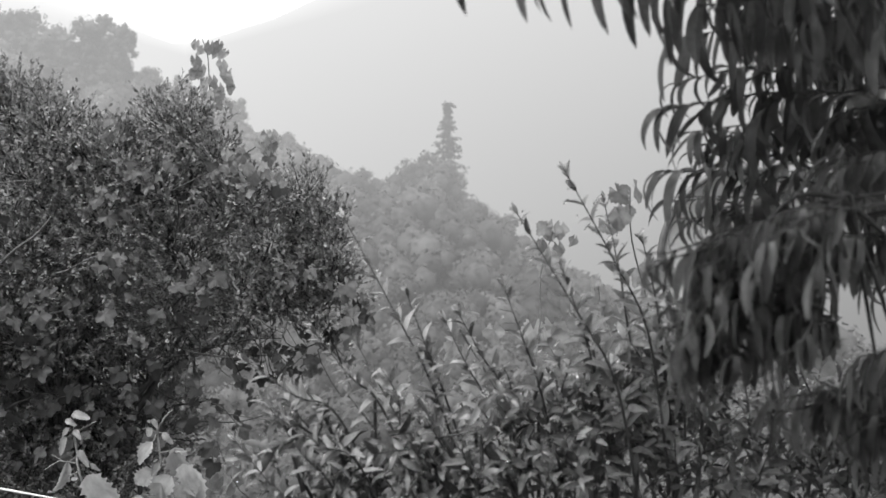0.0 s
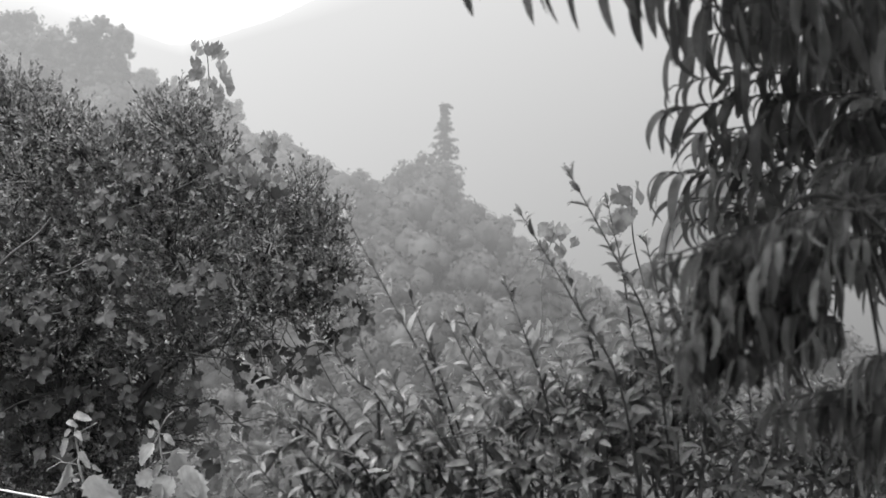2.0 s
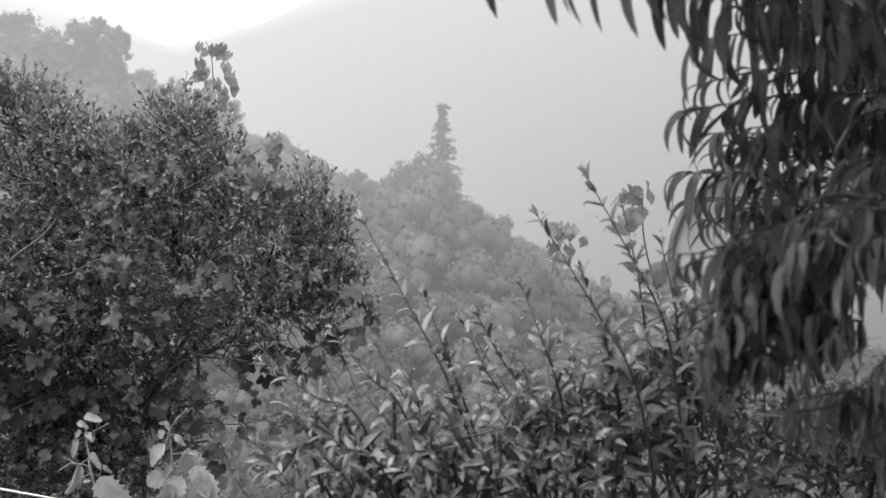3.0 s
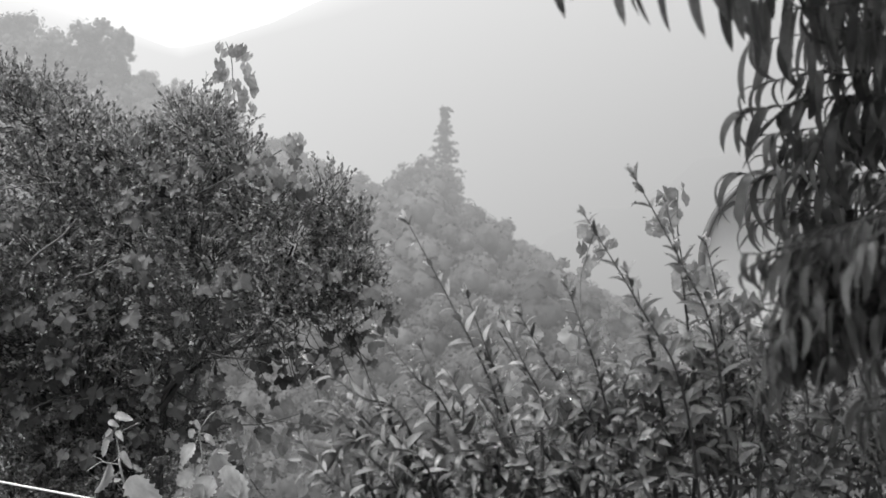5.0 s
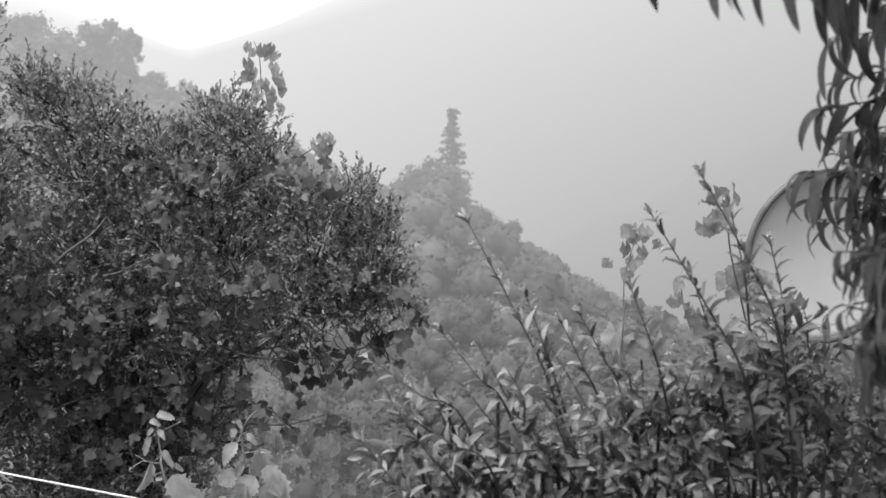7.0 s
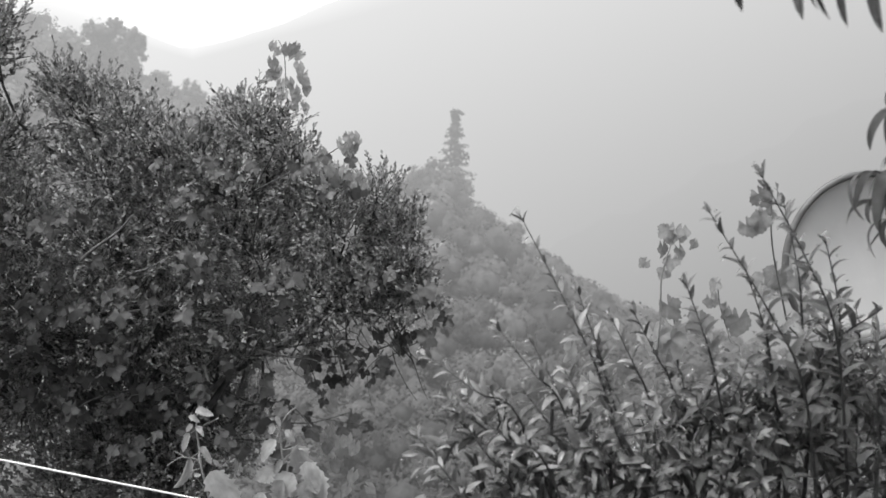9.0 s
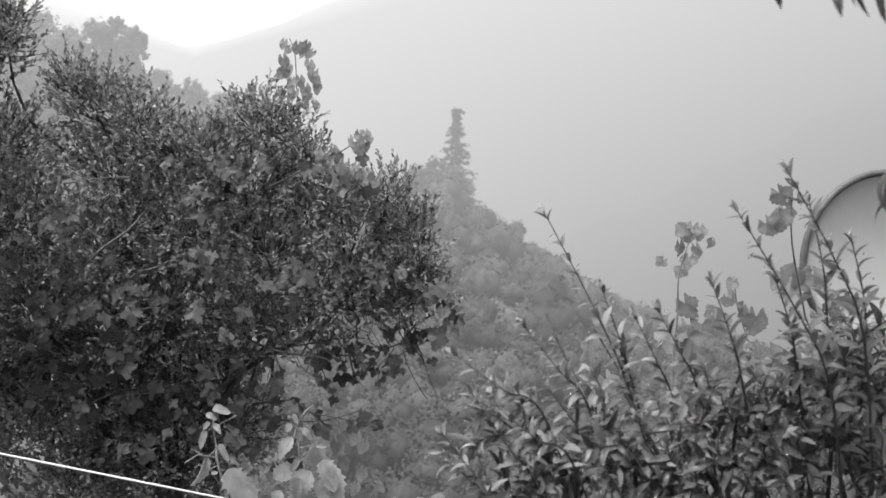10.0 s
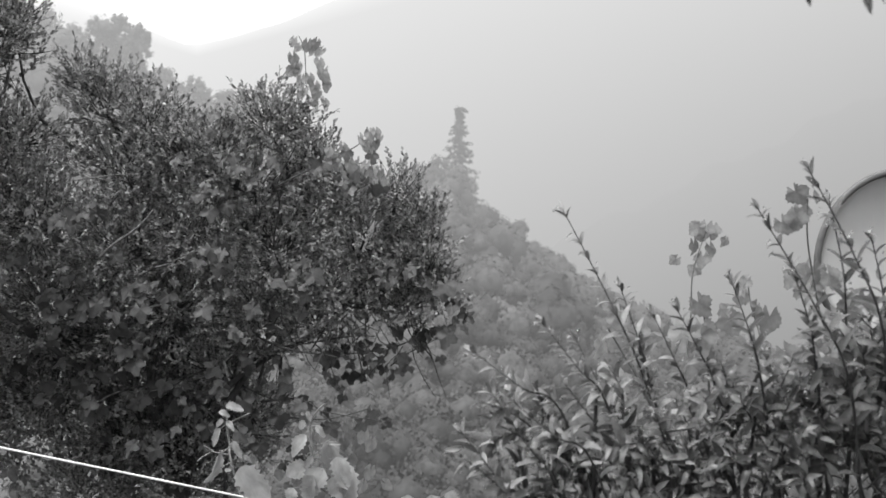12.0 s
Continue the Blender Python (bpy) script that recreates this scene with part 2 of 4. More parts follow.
def build_ground():
    ys = np.concatenate([np.linspace(-3000, -40, 8), np.linspace(-30, 40, 57), np.linspace(43, 260, 74), np.linspace(280, 1500, 14), [2500, 4500]])
    xs = np.concatenate([np.linspace(-4000, -260, 9), np.linspace(-240, 240, 121), np.linspace(260, 4000, 9)])
    gx, gy = np.meshgrid(xs, ys)
    verts = np.stack([gx, gy, ground_z(gx, gy)], -1).reshape(-1, 3)
    w, h = len(xs), len(ys)
    i, j = np.meshgrid(np.arange(w - 1), np.arange(h - 1))
    a = (j * w + i).ravel()
    faces = np.stack([a, a + 1, a + w + 1, a + w], -1)
    me = mesh_of("ground", verts, faces, EARTH)
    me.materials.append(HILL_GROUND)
    # from y = 44 on the ground takes the painted mist emission too
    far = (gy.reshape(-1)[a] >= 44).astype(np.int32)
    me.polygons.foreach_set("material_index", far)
    tagged(new("ground", me), "damp sloping ground falling to a misty valley", "ground", kind="structure")


build_ground()

PLASTER = plain_material("weathered_plaster", 0.30, 0.42, 0.4, 0.85)


def unseen_wall():
    """A plain unseen wall, added to close the place behind the camera and shade the near plants."""
    bm = bmesh.new()
    bmesh.ops.create_cube(bm, size=1, matrix=Matrix.LocRotScale((0.5, -1.75, 0.1), None, (13, 0.3, 3.6)))
    bmesh.ops.create_cube(bm, size=1, matrix=Matrix.LocRotScale((2.6, -1.75, 3.45), None, (8.8, 0.3, 3.1)))       # higher block, added to shade the plants on the right
    bmesh.ops.bevel(bm, geom=bm.edges[:], offset=0.02, segments=2, affect="EDGES")
    me = bpy.data.meshes.new("unseen_shade_wall")
    bm.to_mesh(me)
    bm.free()
    me.materials.append(PLASTER)
    tagged(new("unseen_shade_wall", me), "plain weathered plaster wall added unseen behind the camera", "wall", kind="structure")


unseen_wall()


def build_ridge():
    """The far mountain with the bright saddle, its mist and glow painted on as emission."""
    xs, ys = np.linspace(-1500, 1500, 150), np.linspace(1150, 2300, 40)
    gx, gy = np.meshgrid(xs, ys)
    bx = gx / gy * 1500
    top = np.interp(bx, [-1500, -700, -520, -440, -370, -300, -240, -160, 100, 500, 1500], [620, 440, 350, 312, 287, 290, 312, 350, 470, 640, 900])
    z = -60 + (top + 60) * ease((gy - 1100) / 420) * (1 - 0.6 * ease((gy - 1560) / 700))
    z += 4 * np.sin(gx * 0.021 + gy * 0.013) + 2 * np.sin(gx * 0.05 - gy * 0.031)
    w, h = len(xs), len(ys)
    i, j = np.meshgrid(np.arange(w - 1), np.arange(h - 1))
    a = (j * w + i).ravel()
    verts = np.stack([gx, gy, z], -1).reshape(-1, 3)
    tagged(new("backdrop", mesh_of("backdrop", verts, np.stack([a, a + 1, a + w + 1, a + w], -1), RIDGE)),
           "pale mountain slope with mist painted on as glow", "mountain", kind="structure")


build_ridge()


def build_spur():
    """A nearer spur of the mountain, hardly darker than the mist."""
    xs, ys = np.linspace(80, 1250, 110), np.linspace(860, 1150, 20)
    gx, gy = np.meshgrid(xs, ys)
    b = gx / gy
    top = gy * (0.105 + 0.49 * (b - 0.289) + 0.004 * np.sin(b * 60) + 0.003 * np.sin(b * 140))
    z = -80 + (top + 80) * ease((gy - 850) / 145) * (1 - 0.5 * ease((gy - 1010) / 130))
    w, h = len(xs), len(ys)
    i, j = np.meshgrid(np.arange(w - 1), np.arange(h - 1))
    a = (j * w + i).ravel()
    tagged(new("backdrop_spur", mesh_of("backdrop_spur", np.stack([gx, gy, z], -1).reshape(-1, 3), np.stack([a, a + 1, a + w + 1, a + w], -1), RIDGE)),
           "faint mountain spur with mist painted on as glow", "mountain", kind="structure")


build_spur()

# ---- far woods ----
CARD = (np.array([(-0.5, -0.35, 0), (0.1, -0.5, 0.08), (0.5, 0.1, 0), (-0.1, 0.5, 0.06)]), np.array([(0, 1, 2, 3)]))


def ball(fine):
    bm = bmesh.new()
    bmesh.ops.create_icosphere(bm, subdivisions=fine, radius=1)
    out = np.array([v.co[:] for v in bm.verts]), np.array([[v.index for v in f.verts] for f in bm.faces])
    bm.free()
    return out


BALL, ROUND = ball(1), ball(2)


def leafy_lumps(name, centres, frames_of, count, leaf, loose=0.22):
    """Clumps of foliage: leaf sprays laid round each lump, shaded as one soft mass."""
    c, m = np.repeat(np.array(centres), count, 0), np.repeat(np.array(frames_of), count, 0)
    d = unit(rng.normal(size=c.shape) + (0, 0, 0.3))
    out = d * (0.97 - loose / 2 + loose * rng.random((len(c), 1)))
    places = c + np.einsum("nij,nj->ni", m, out)
    normal = unit(np.einsum("nij,nj->ni", m, d))
    size = np.linalg.norm(m[:, :, 0], axis=1) * leaf * rng.uniform(0.6, 1.3, len(c))
    tilt = unit(normal + 0.4 * rng.normal(size=c.shape))
    side = unit(np.cross(tilt, rng.normal(size=c.shape)))
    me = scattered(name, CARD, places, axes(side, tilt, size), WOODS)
    soft = unit(normal + 0.08 * rng.normal(size=c.shape))
    me.normals_split_custom_set_from_vertices(np.repeat(soft, 4, 0))
    return me


def woods():
    centres, mats = [], []
    n = 0
    while n < 1650:
        y = 39 + 179 * rng.random() ** 0.85 if n < 1350 else rng.uniform(40, 62)
        x = rng.uniform(-0.5, 0.46) * y
        z = float(ground_z(x, y))
        if z < -0.3 * y or (x < -0.24 * y and z < 0.09 * y and rng.random() < 0.7):
            continue
        r = rng.uniform(1.6, 4.2) * (0.40 + 0.6 * min(1, (y - 30) / 90)) * (1.25 if rng.random() < 0.15 else 1) * (0.66 if y > 172 else 1)
        h = r * rng.uniform(0.8, 1.3)
        for k in range(5):
            a, q = rng.uniform(0, 2 * math.pi), rng.uniform(0.1, 0.6)
            size = r * rng.uniform(0.35, 0.6)
            centres.append((x + q * r * math.cos(a), y + q * r * math.sin(a), z + h * (0.8 - 0.8 * q) * rng.uniform(0.7, 1.15)))
            mats.append(np.diag((1, 1, 0.9 * h / r)) * size)
        n += 1
    near = np.array([c[1] < 90 for c in centres])
    centres, mats = np.array(centres), np.array(mats)
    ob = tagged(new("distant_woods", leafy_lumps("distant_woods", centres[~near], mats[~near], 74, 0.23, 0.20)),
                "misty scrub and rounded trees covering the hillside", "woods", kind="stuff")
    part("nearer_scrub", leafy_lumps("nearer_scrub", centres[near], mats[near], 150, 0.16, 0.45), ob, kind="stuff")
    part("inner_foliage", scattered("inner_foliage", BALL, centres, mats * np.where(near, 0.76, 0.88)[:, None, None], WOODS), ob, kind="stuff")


woods()


def broken(clumps):
    """Each lump of a crown split into many small ragged ones."""
    out = []
    for c, r in clumps:
        for k in range(44):
            d = unit(rng.normal(size=3)) * rng.uniform(0.2, 1.05)
            q = rng.uniform(0.12, 0.36)
            out.append((np.array(c) + d * np.array(r) * 0.85, np.diag(np.array(r) * q)))
    return out


def far_tree(x, y, clumps, label, group="", leaf=0.5):
    base = (x, y, float(ground_z(x, y)) - 0.3)
    t = thing("tree", base, label, "tree", group)
    tops = [c for c, _ in clumps]
    limbs = [bowed((0, 0, 0), np.array(tops[0]) * 0.75, 0.35, 0.15)] + [bowed(np.array(tops[0]) * 0.35, c, 0.16, 0.05) for c in tops[1:]]
    part("trunk", mesh_of("trunk", *tube(limbs), WOODS), t)
    pieces = broken(clumps)
    part("crown", leafy_lumps("crown", [c for c, _ in pieces], [m for _, m in pieces], 26, leaf, 0.75), t)
    part("inner_crown", scattered("inner_crown", BALL, np.array([c for c, _ in pieces]), np.array([m for _, m in pieces]) * 0.75, WOODS), t)


def conifer(x, y, height):
    base = (x, y, float(ground_z(x, y)) - 0.5)
    t = thing("conifer", base, "tall ragged conifer with a flat broken top in mist", "tree")
    lean = 1.6
    spine = lambda s: np.array([-lean * s + 0.25 * math.sin(9 * s), 0, height * s])
    part("trunk", mesh_of("trunk", *tube([[(spine(i / 12), 0.42 * (1 - 0.8 * i / 12)) for i in range(13)]]), WOODS), t)
    places, ways, limbs = [], [], []
    s = 0.10
    while s < 0.985:
        reach = (5.0 * (1 - s) ** 0.9 + 0.4) * (1.0 if s < 0.955 else 2.6) * (0.65 if 0.84 < s < 0.9 else 1)
        for k in range(6):
            a = rng.uniform(0, 2 * math.pi)
            d = np.array([math.cos(a), math.sin(a), rng.uniform(-0.45, 0.05)])
            ln = reach * rng.uniform(0.55, 1.1)
            limbs.append([(spine(s), 0.06), (spine(s) + d * ln * 0.5, 0.045), (spine(s) + d * ln + (0, 0, -0.1 * ln), 0.02)])
            for q in rng.uniform(0.05, 1, 40):
                places.append(spine(s) + d * ln * q + rng.normal(size=3) * (0.22, 0.22, 0.18 if s < 0.95 else 0.1))
                ways.append(d + rng.normal(size=3) * 0.5)
        s += rng.uniform(0.026, 0.05)
    places, ways = np.array(places), np.array(ways)
    part("limbs", mesh_of("limbs", *tube(limbs, 4), WOODS), t, kind="stuff")
    me = scattered("foliage", CARD, places, axes(ways, rng.normal(size=ways.shape) * 0.5 + (0, 0, 1), rng.uniform(0.3, 0.65, len(places))), WOODS, smooth=False)
    part("foliage", me, t)


conifer(1.9, 205, 19.9)
far_tree(-54, 170, [((0, 0, 9), (4, 3, 4)), ((3.5, 0, 8.5), (3, 3, 3.6)), ((4.5, 0, 11), (2, 2, 2.2)), ((-3.5, 0, 8), (3.5, 3, 3.2)),
                    ((-2, 0, 11.5), (1.8, 1.6, 2.2)), ((1.5, 0, 12.2), (2, 1.6, 2.2)), ((-5.2, 0, 10.5), (1.2, 1.2, 1.5)), ((0, 0, 5), (6.5, 4, 3.2)),
                    ((3.2, 0, 6.0), (2.8, 2.5, 3.6)), ((4.4, 0, 9.5), (2.0, 2.0, 3.4)), ((-6.5, 0, 5.5), (3.5, 3, 3.4)), ((-4.5, 0, 7.5), (2.6, 2, 2.6))],
         "tall irregular tree with open feathery crown on the hill")
far_tree(-67, 175, [((0, 0, 6), (5, 4, 4.5)), ((-5, 0, 7), (4, 4, 4.5)), ((3.5, 0, 4.5), (4, 3, 3.5)), ((-2, 0, 8), (3.5, 3, 3.2))], "broad rounded tree in mist on the hill")
far_tree(-14.5, 196, [((0, 0, 4.2), (1.9, 1.8, 1.4)), ((-1.9, 0, 2.8), (1.6, 1.5, 1.5)), ((2.4, 0, 3.0), (1.2, 1.2, 1.0))], "small spreading tree on the ridge")
far_tree(-3.6, 200, [((0, 0, 4.4), (3.6, 3, 3.4)), ((-3.2, 0, 3.4), (2.6, 3, 3.4)), ((3.4, 0, 4.4), (3.0, 3, 3.4)), ((5.6, 0, 2.0), (2.6, 3, 3.0)), ((0.5, 0, 1.2), (5.5, 3, 2.4))], "rounded tree clump at the foot of the conifer")

for x, y, k in ((-29, 192, 1.0), (-23, 198, 0.8), (-37, 188, 1.1), (9.5, 184, 0.9), (17, 176, 0.8), (30, 165, 0.9), (38, 160, 1.0), (-46, 186, 1.3), (-41, 187, 1.2), (-51, 182, 1.3), (-60, 172, 1.6), (-64, 170, 1.7)):
    far_tree(x, y, [((0, 0, 2.6 * k), (3.0 * k, 2.8 * k, 2.4 * k)), ((1.6 * k, 0, 3.4 * k), (2.0 * k, 2 * k, 1.9 * k))],
             "low rounded tree on the misty hillside", "low trees on the hillside")

# ---- the small-leaved evergreen tree ----
# crown lumps: x, z, radius
CROWN_TOP = [
    (-2.74, 0.98, 0.20), (-2.85, 1.15, 0.20),
    (-2.22, 0.66, 0.25), (-2.00, 0.58, 0.25), (-2.12, 0.33, 0.32), (-1.78, 0.41, 0.25), (-1.64, 0.46, 0.17),
    (-1.40, 0.60, 0.22), (-1.27, 0.55, 0.17), (-1.14, 0.42, 0.12), (-1.44, 0.29, 0.29), (-1.13, 0.20, 0.24),
    (-0.96, 0.23, 0.14), (-0.72, 0.23, 0.15), (-2.67, 1.07, 0.16), (-2.87, 0.86, 0.16),
    (-2.32, 0.80, 0.13), (-2.69, 0.49, 0.26), (-3.44, 0.67, 0.43),
]
CROWN_LOW = [
    (-0.88, -0.25, 0.20), (-0.64, -0.30, 0.14), (-1.10, -0.40, 0.18), (-0.52, -0.20, 0.10),
    (-2.60, 0.05, 0.34), (-2.55, -0.35, 0.34), (-2.50, -0.80, 0.32), (-2.90, -1.00, 0.36), (-2.95, 0.45, 0.32), (-1.45, -0.95, 0.26), (-1.75, -1.25, 0.3), (-2.3, -1.3, 0.32),
    (-1.78, 0.06, 0.35), (-2.13, -0.06, 0.35), (-1.33, -0.03, 0.35), (-0.89, 0.03, 0.29), (-0.61, 0.09, 0.14),
    (-0.57, -0.07, 0.13), (-0.70, -0.17, 0.20), (-1.03, -0.23, 0.23), (-1.41, -0.35, 0.26),
    (-1.86, -0.35, 0.32), (-2.18, -0.47, 0.32), (-1.58, -0.63, 0.23), (-2.00, -0.76, 0.32),
    (-1.76, -0.99, 0.29), (-2.11, -1.05, 0.29), (-2.99, 0.08, 0.38), (-2.97, -0.58, 0.38), (-3.48, -0.08, 0.43),
]
SMALL_LEAF = (np.array([(0, 0, 0), (-0.22, 0.36, 0.05), (-0.23, 0.70, 0.03), (0, 0.98, -0.10), (0.23, 0.70, 0.03), (0.22, 0.36, 0.05)]),
              np.array([(0, 3, 2, 1), (0, 5, 4, 3)]))


def undercut(z):
    """The crown overhangs its lower half, which stands further back in the shade."""
    return 1 + 0.075 * min(1.0, max(0.0, (-0.2 - z) / 0.4))


def evergreen_tree():
    base = (-1.95, 5.95, float(ground_z(-1.95, 5.95)) - 0.05)
    t = thing("evergreen_tree", base, "dense small-leaved evergreen tree overgrown by a vine", "tree")
    lumps = []
    for x, z, r in CROWN_TOP + CROWN_LOW:
        k = undercut(z)
        lumps.append(((k * x, k * (5.42 + 0.75 * r), k * z), k * r))
    lumps += [((x - 0.1, 6.25, z - 0.05), r) for x, z, r in CROWN_LOW + CROWN_TOP if x < -1.2 and z < 0.5]
    # unseen lumps left of the view, added to shade the lower crown
    lumps += [((-3.05, 4.5, 0.9), 0.5), ((-3.5, 4.4, 0.5), 0.5), ((-3.5, 4.0, 1.2), 0.5), ((-2.95, 4.6, 0.3), 0.42), ((-3.3, 5.0, 1.3), 0.5), ((-3.2, 4.7, -0.2), 0.4)]
    fork = np.array([-1.95, 6.1, -1.3])
    trunk = [bowed(base, fork, 0.11, 0.085, 8, 0.05)]
    hubs = [np.array(h) for h in ((-2.6, 5.95, -0.5), (-3.0, 6.0, 0.0), (-3.2, 5.2, 0.1), (-1.9, 5.85, -0.35), (-1.35, 5.75, -0.5), (-1.0, 5.75, -0.3), (-2.1, 5.8, 0.1), (-1.5, 5.75, 0.05))]
    limbs = [bowed(fork, h + (0, 0.2, 0), 0.022, 0.011, 8, 0.06) for h in hubs]
    limbs += [bowed((-1.6, 6.0, -0.62), (-2.3, 5.6, -0.86), 0.010, 0.005, 9, 0.09), bowed((-1.5, 5.9, -0.85), (-1.05, 5.6, -0.9), 0.008, 0.003, 9, 0.09),
              bowed((-1.5, 5.8, -0.45), (-1.0, 5.5, -0.56), 0.008, 0.003, 9, 0.09)]
    twigs = []
    places, ways = [], []
    for c, r in lumps:
        c = np.array(c)
        h = min(hubs, key=lambda q: np.linalg.norm(q - c))
        limbs.append(bowed(h + (0, 0.15, 0), c, 0.012, 0.006, 6, 0.08))
        count = int(40 + 1500 * r * r)
        for k in range(count):
            d = unit(rng.normal(size=3) * (1, 0.9, 1) + (0, -0.25, 0.1))
            p = c + d * r * rng.uniform(0.35, 0.95)
            w = unit(0.55 * d + (0, -0.1, 0.75) + 0.45 * rng.normal(size=3))
            if c[2] < -0.3:
                w = unit(w + np.array((0, 0, -0.5)) * rng.random())
            ln = rng.uniform(0.07, 0.15)
            if k % 3 == 0:
                twigs.append(bowed(c + (p - c) * 0.35, p + w * ln, 0.0035, 0.0012, 3, 0.06))
            m = rng.integers(11, 17)
            for q in np.linspace(0.05, 1, m):
                a = unit(rng.normal(size=3))
                places.append(p + w * ln * q)
                ways.append(unit(w * (0.75 + 0.6 * q) + a * 0.8))
        if (c[2] > 0.3 or c[0] > -0.75) and c[1] < 6.2:      # loose upright sprigs break the outline
            for k in range(int(5 + 45 * r)):
                d = unit((rng.normal() * 0.8, rng.normal() * 0.6, 0.25 + abs(rng.normal()) * 0.7))
                p = c + d * r * 0.75
                w = unit(d * (0.5, 0.4, 0.3) + (0.05, 0, 0.8) + 0.22 * rng.normal(size=3))
                ln = rng.uniform(0.08, 0.17)
                twigs.append(bowed(p - d * 0.1, p + w * ln, 0.003, 0.001, 4, 0.04))
                for q in np.linspace(0.15, 1, rng.integers(8, 12)):
                    places.append(p + w * ln * q)
                    ways.append(unit(w * (0.7 + 0.5 * q) + unit(rng.normal(size=3)) * 0.75))
    places, ways = np.array(places), np.array(ways)
    part("trunk", moved(mesh_of("trunk", *tube(trunk, 10), BARK), base), t)
    for path in limbs:
        part("limb", moved(mesh_of("limb", *tube([path]), BARK), base), t)
    pale = [((-2.16, -0.07), (-1.88, 0.16), 9), ((-1.61, 0.16), (-1.51, -0.04), 4), ((-1.72, 0.13), (-1.45, 0.22), 4), ((-1.17, -0.46), (-1.02, -0.36), 5), ((-2.3, 0.3), (-1.95, 0.33), 5),
            ((-1.9, -0.12), (-1.62, -0.02), 5), ((-1.3, 0.02), (-1.18, 0.2), 4)]
    dark = [((-1.95, -0.33), (-1.78, -0.28), 9), ((-2.03, -0.76), (-1.7, -0.66), 9), ((-1.23, -0.49), (-0.78, -0.43), 6), ((-1.1, -0.52), (-0.92, -0.25), 5), ((-1.0, -0.3), (-1.08, -0.6), 4),
            ((-1.3, 0.3), (-1.2, 0.48), 5), ((-0.98, 0.26), (-0.85, 0.3), 4), ((-0.7, -0.58), (-0.45, -0.42), 4), ((-1.2, -0.84), (-0.8, -0.78), 5)]
    for rows, stuff_of in ((pale, LICHEN_BARK), (dark, BARK)):
        for (x, z), (x2, z2), r in rows:
            k = undercut(z)
            path = bowed((x * k, 5.36 * k, z * k), (x2 * k, 5.27 * k, z2 * k), r / 1150, r / 2000, 7, 0.035)
            part("limb", moved(mesh_of("limb", *tube([path], 6), stuff_of), base), t)
    bare = []
    for k in range(70):
        a = np.array([rng.uniform(-1.35, -0.55), 5.45 + rng.uniform(0, 0.3), rng.uniform(-0.5, -0.2)])
        bare.append(bowed(a, a + (rng.uniform(-0.12, 0.2), rng.uniform(-0.1, 0.1), -rng.uniform(0.08, 0.3)), 0.004, 0.0015, 5, 0.12))
    part("twigwork", moved(mesh_of("twigwork", *tube(twigs + bare, 3), BARK), base), t, kind="stuff")
    up = 0.7 * rng.normal(size=places.shape) + (0, -0.8, 1.1)
    me = scattered("foliage", SMALL_LEAF, places, axes(ways, up, rng.uniform(0.019, 0.033, len(places))), EVERGREEN)
    part("foliage", moved(me, base), t, kind="stuff")


evergreen_tree()

# ---- the grapevine in that tree ----
YOUNG_VINE = []
for s in range(4):
    young_verts, young_faces = lobed_leaf(s + 5, 5, 0.05, 0.3, 0.03)
    YOUNG_VINE.append(mesh_of("vine_leaf", young_verts * (0.8, 1.1, 1), young_faces, YOUNG_LEAF))
CROWN_VINE = [mesh_of("vine_leaf", *lobed_leaf(s + 20, 5, 0.06, 0.3, 0.08), CROWN_VINE_LEAF) for s in range(4)]
VINE_MESHES = [mesh_of("vine_leaf", *lobed_leaf(s), VINE_LEAF) for s in range(5)]
PALE_VINE = [mesh_of("vine_leaf", *lobed_leaf(s + 9, 5, 0.05, 0.22, 0.06), PALE_VINE_LEAF) for s in range(4)]
# trails that hang from the crown's edge, then clumps: x, z, radius
VINE_TRAILS = [
    (-0.77, -0.55, 0.07), (-0.64, -0.58, 0.06), (-0.50, -0.49, 0.07), (-0.42, -0.38, 0.06), (-0.39, -0.27, 0.06), (-0.75, -0.87, 0.06), (-0.88, -0.68, 0.07),
]
VINE_CLUMPS = [
    (-0.62, -0.42, 0.10), (-0.45, -0.33, 0.08), (-0.78, -0.50, 0.10), (-0.98, -0.55, 0.10),
    (-2.2, -0.2, 0.2), (-2.45, -0.35, 0.2), (-2.1, -0.45, 0.2), (-2.4, 0.0, 0.18), (-2.3, -0.75, 0.2), (-2.62, -0.2, 0.2), (-2.2, 0.15, 0.14), (-1.9, -0.2, 0.15), (-2.05, -0.7, 0.2),
    (-1.61, 0.27, 0.16), (-1.61, -0.05, 0.11), (-1.23, -0.21, 0.14), (-0.65, -0.13, 0.12), (-0.44, -0.21, 0.07),
    (-1.88, -0.46, 0.16), (-1.58, -0.27, 0.14), (-1.47, -0.43, 0.19), (-1.66, -0.67, 0.24),
    (-1.96, -0.67, 0.16), (-1.31, -0.67, 0.19), (-1.15, -0.70, 0.14), (-0.98, -0.59, 0.11),
    (-1.07, -0.81, 0.16), (-0.74, -0.57, 0.11), (-0.50, -0.43, 0.08), (-0.77, -0.85, 0.08),
    (-1.80, -0.86, 0.22), (-1.50, -0.86, 0.16), (-2.01, -0.97, 0.14), (-0.92, 0.38, 0.05), (-0.84, 0.31, 0.06),
    (-2.54, -0.58, 0.16), (-2.54, -1.10, 0.16), (-1.36, -0.97, 0.16), (-1.09, -1.03, 0.16),
]
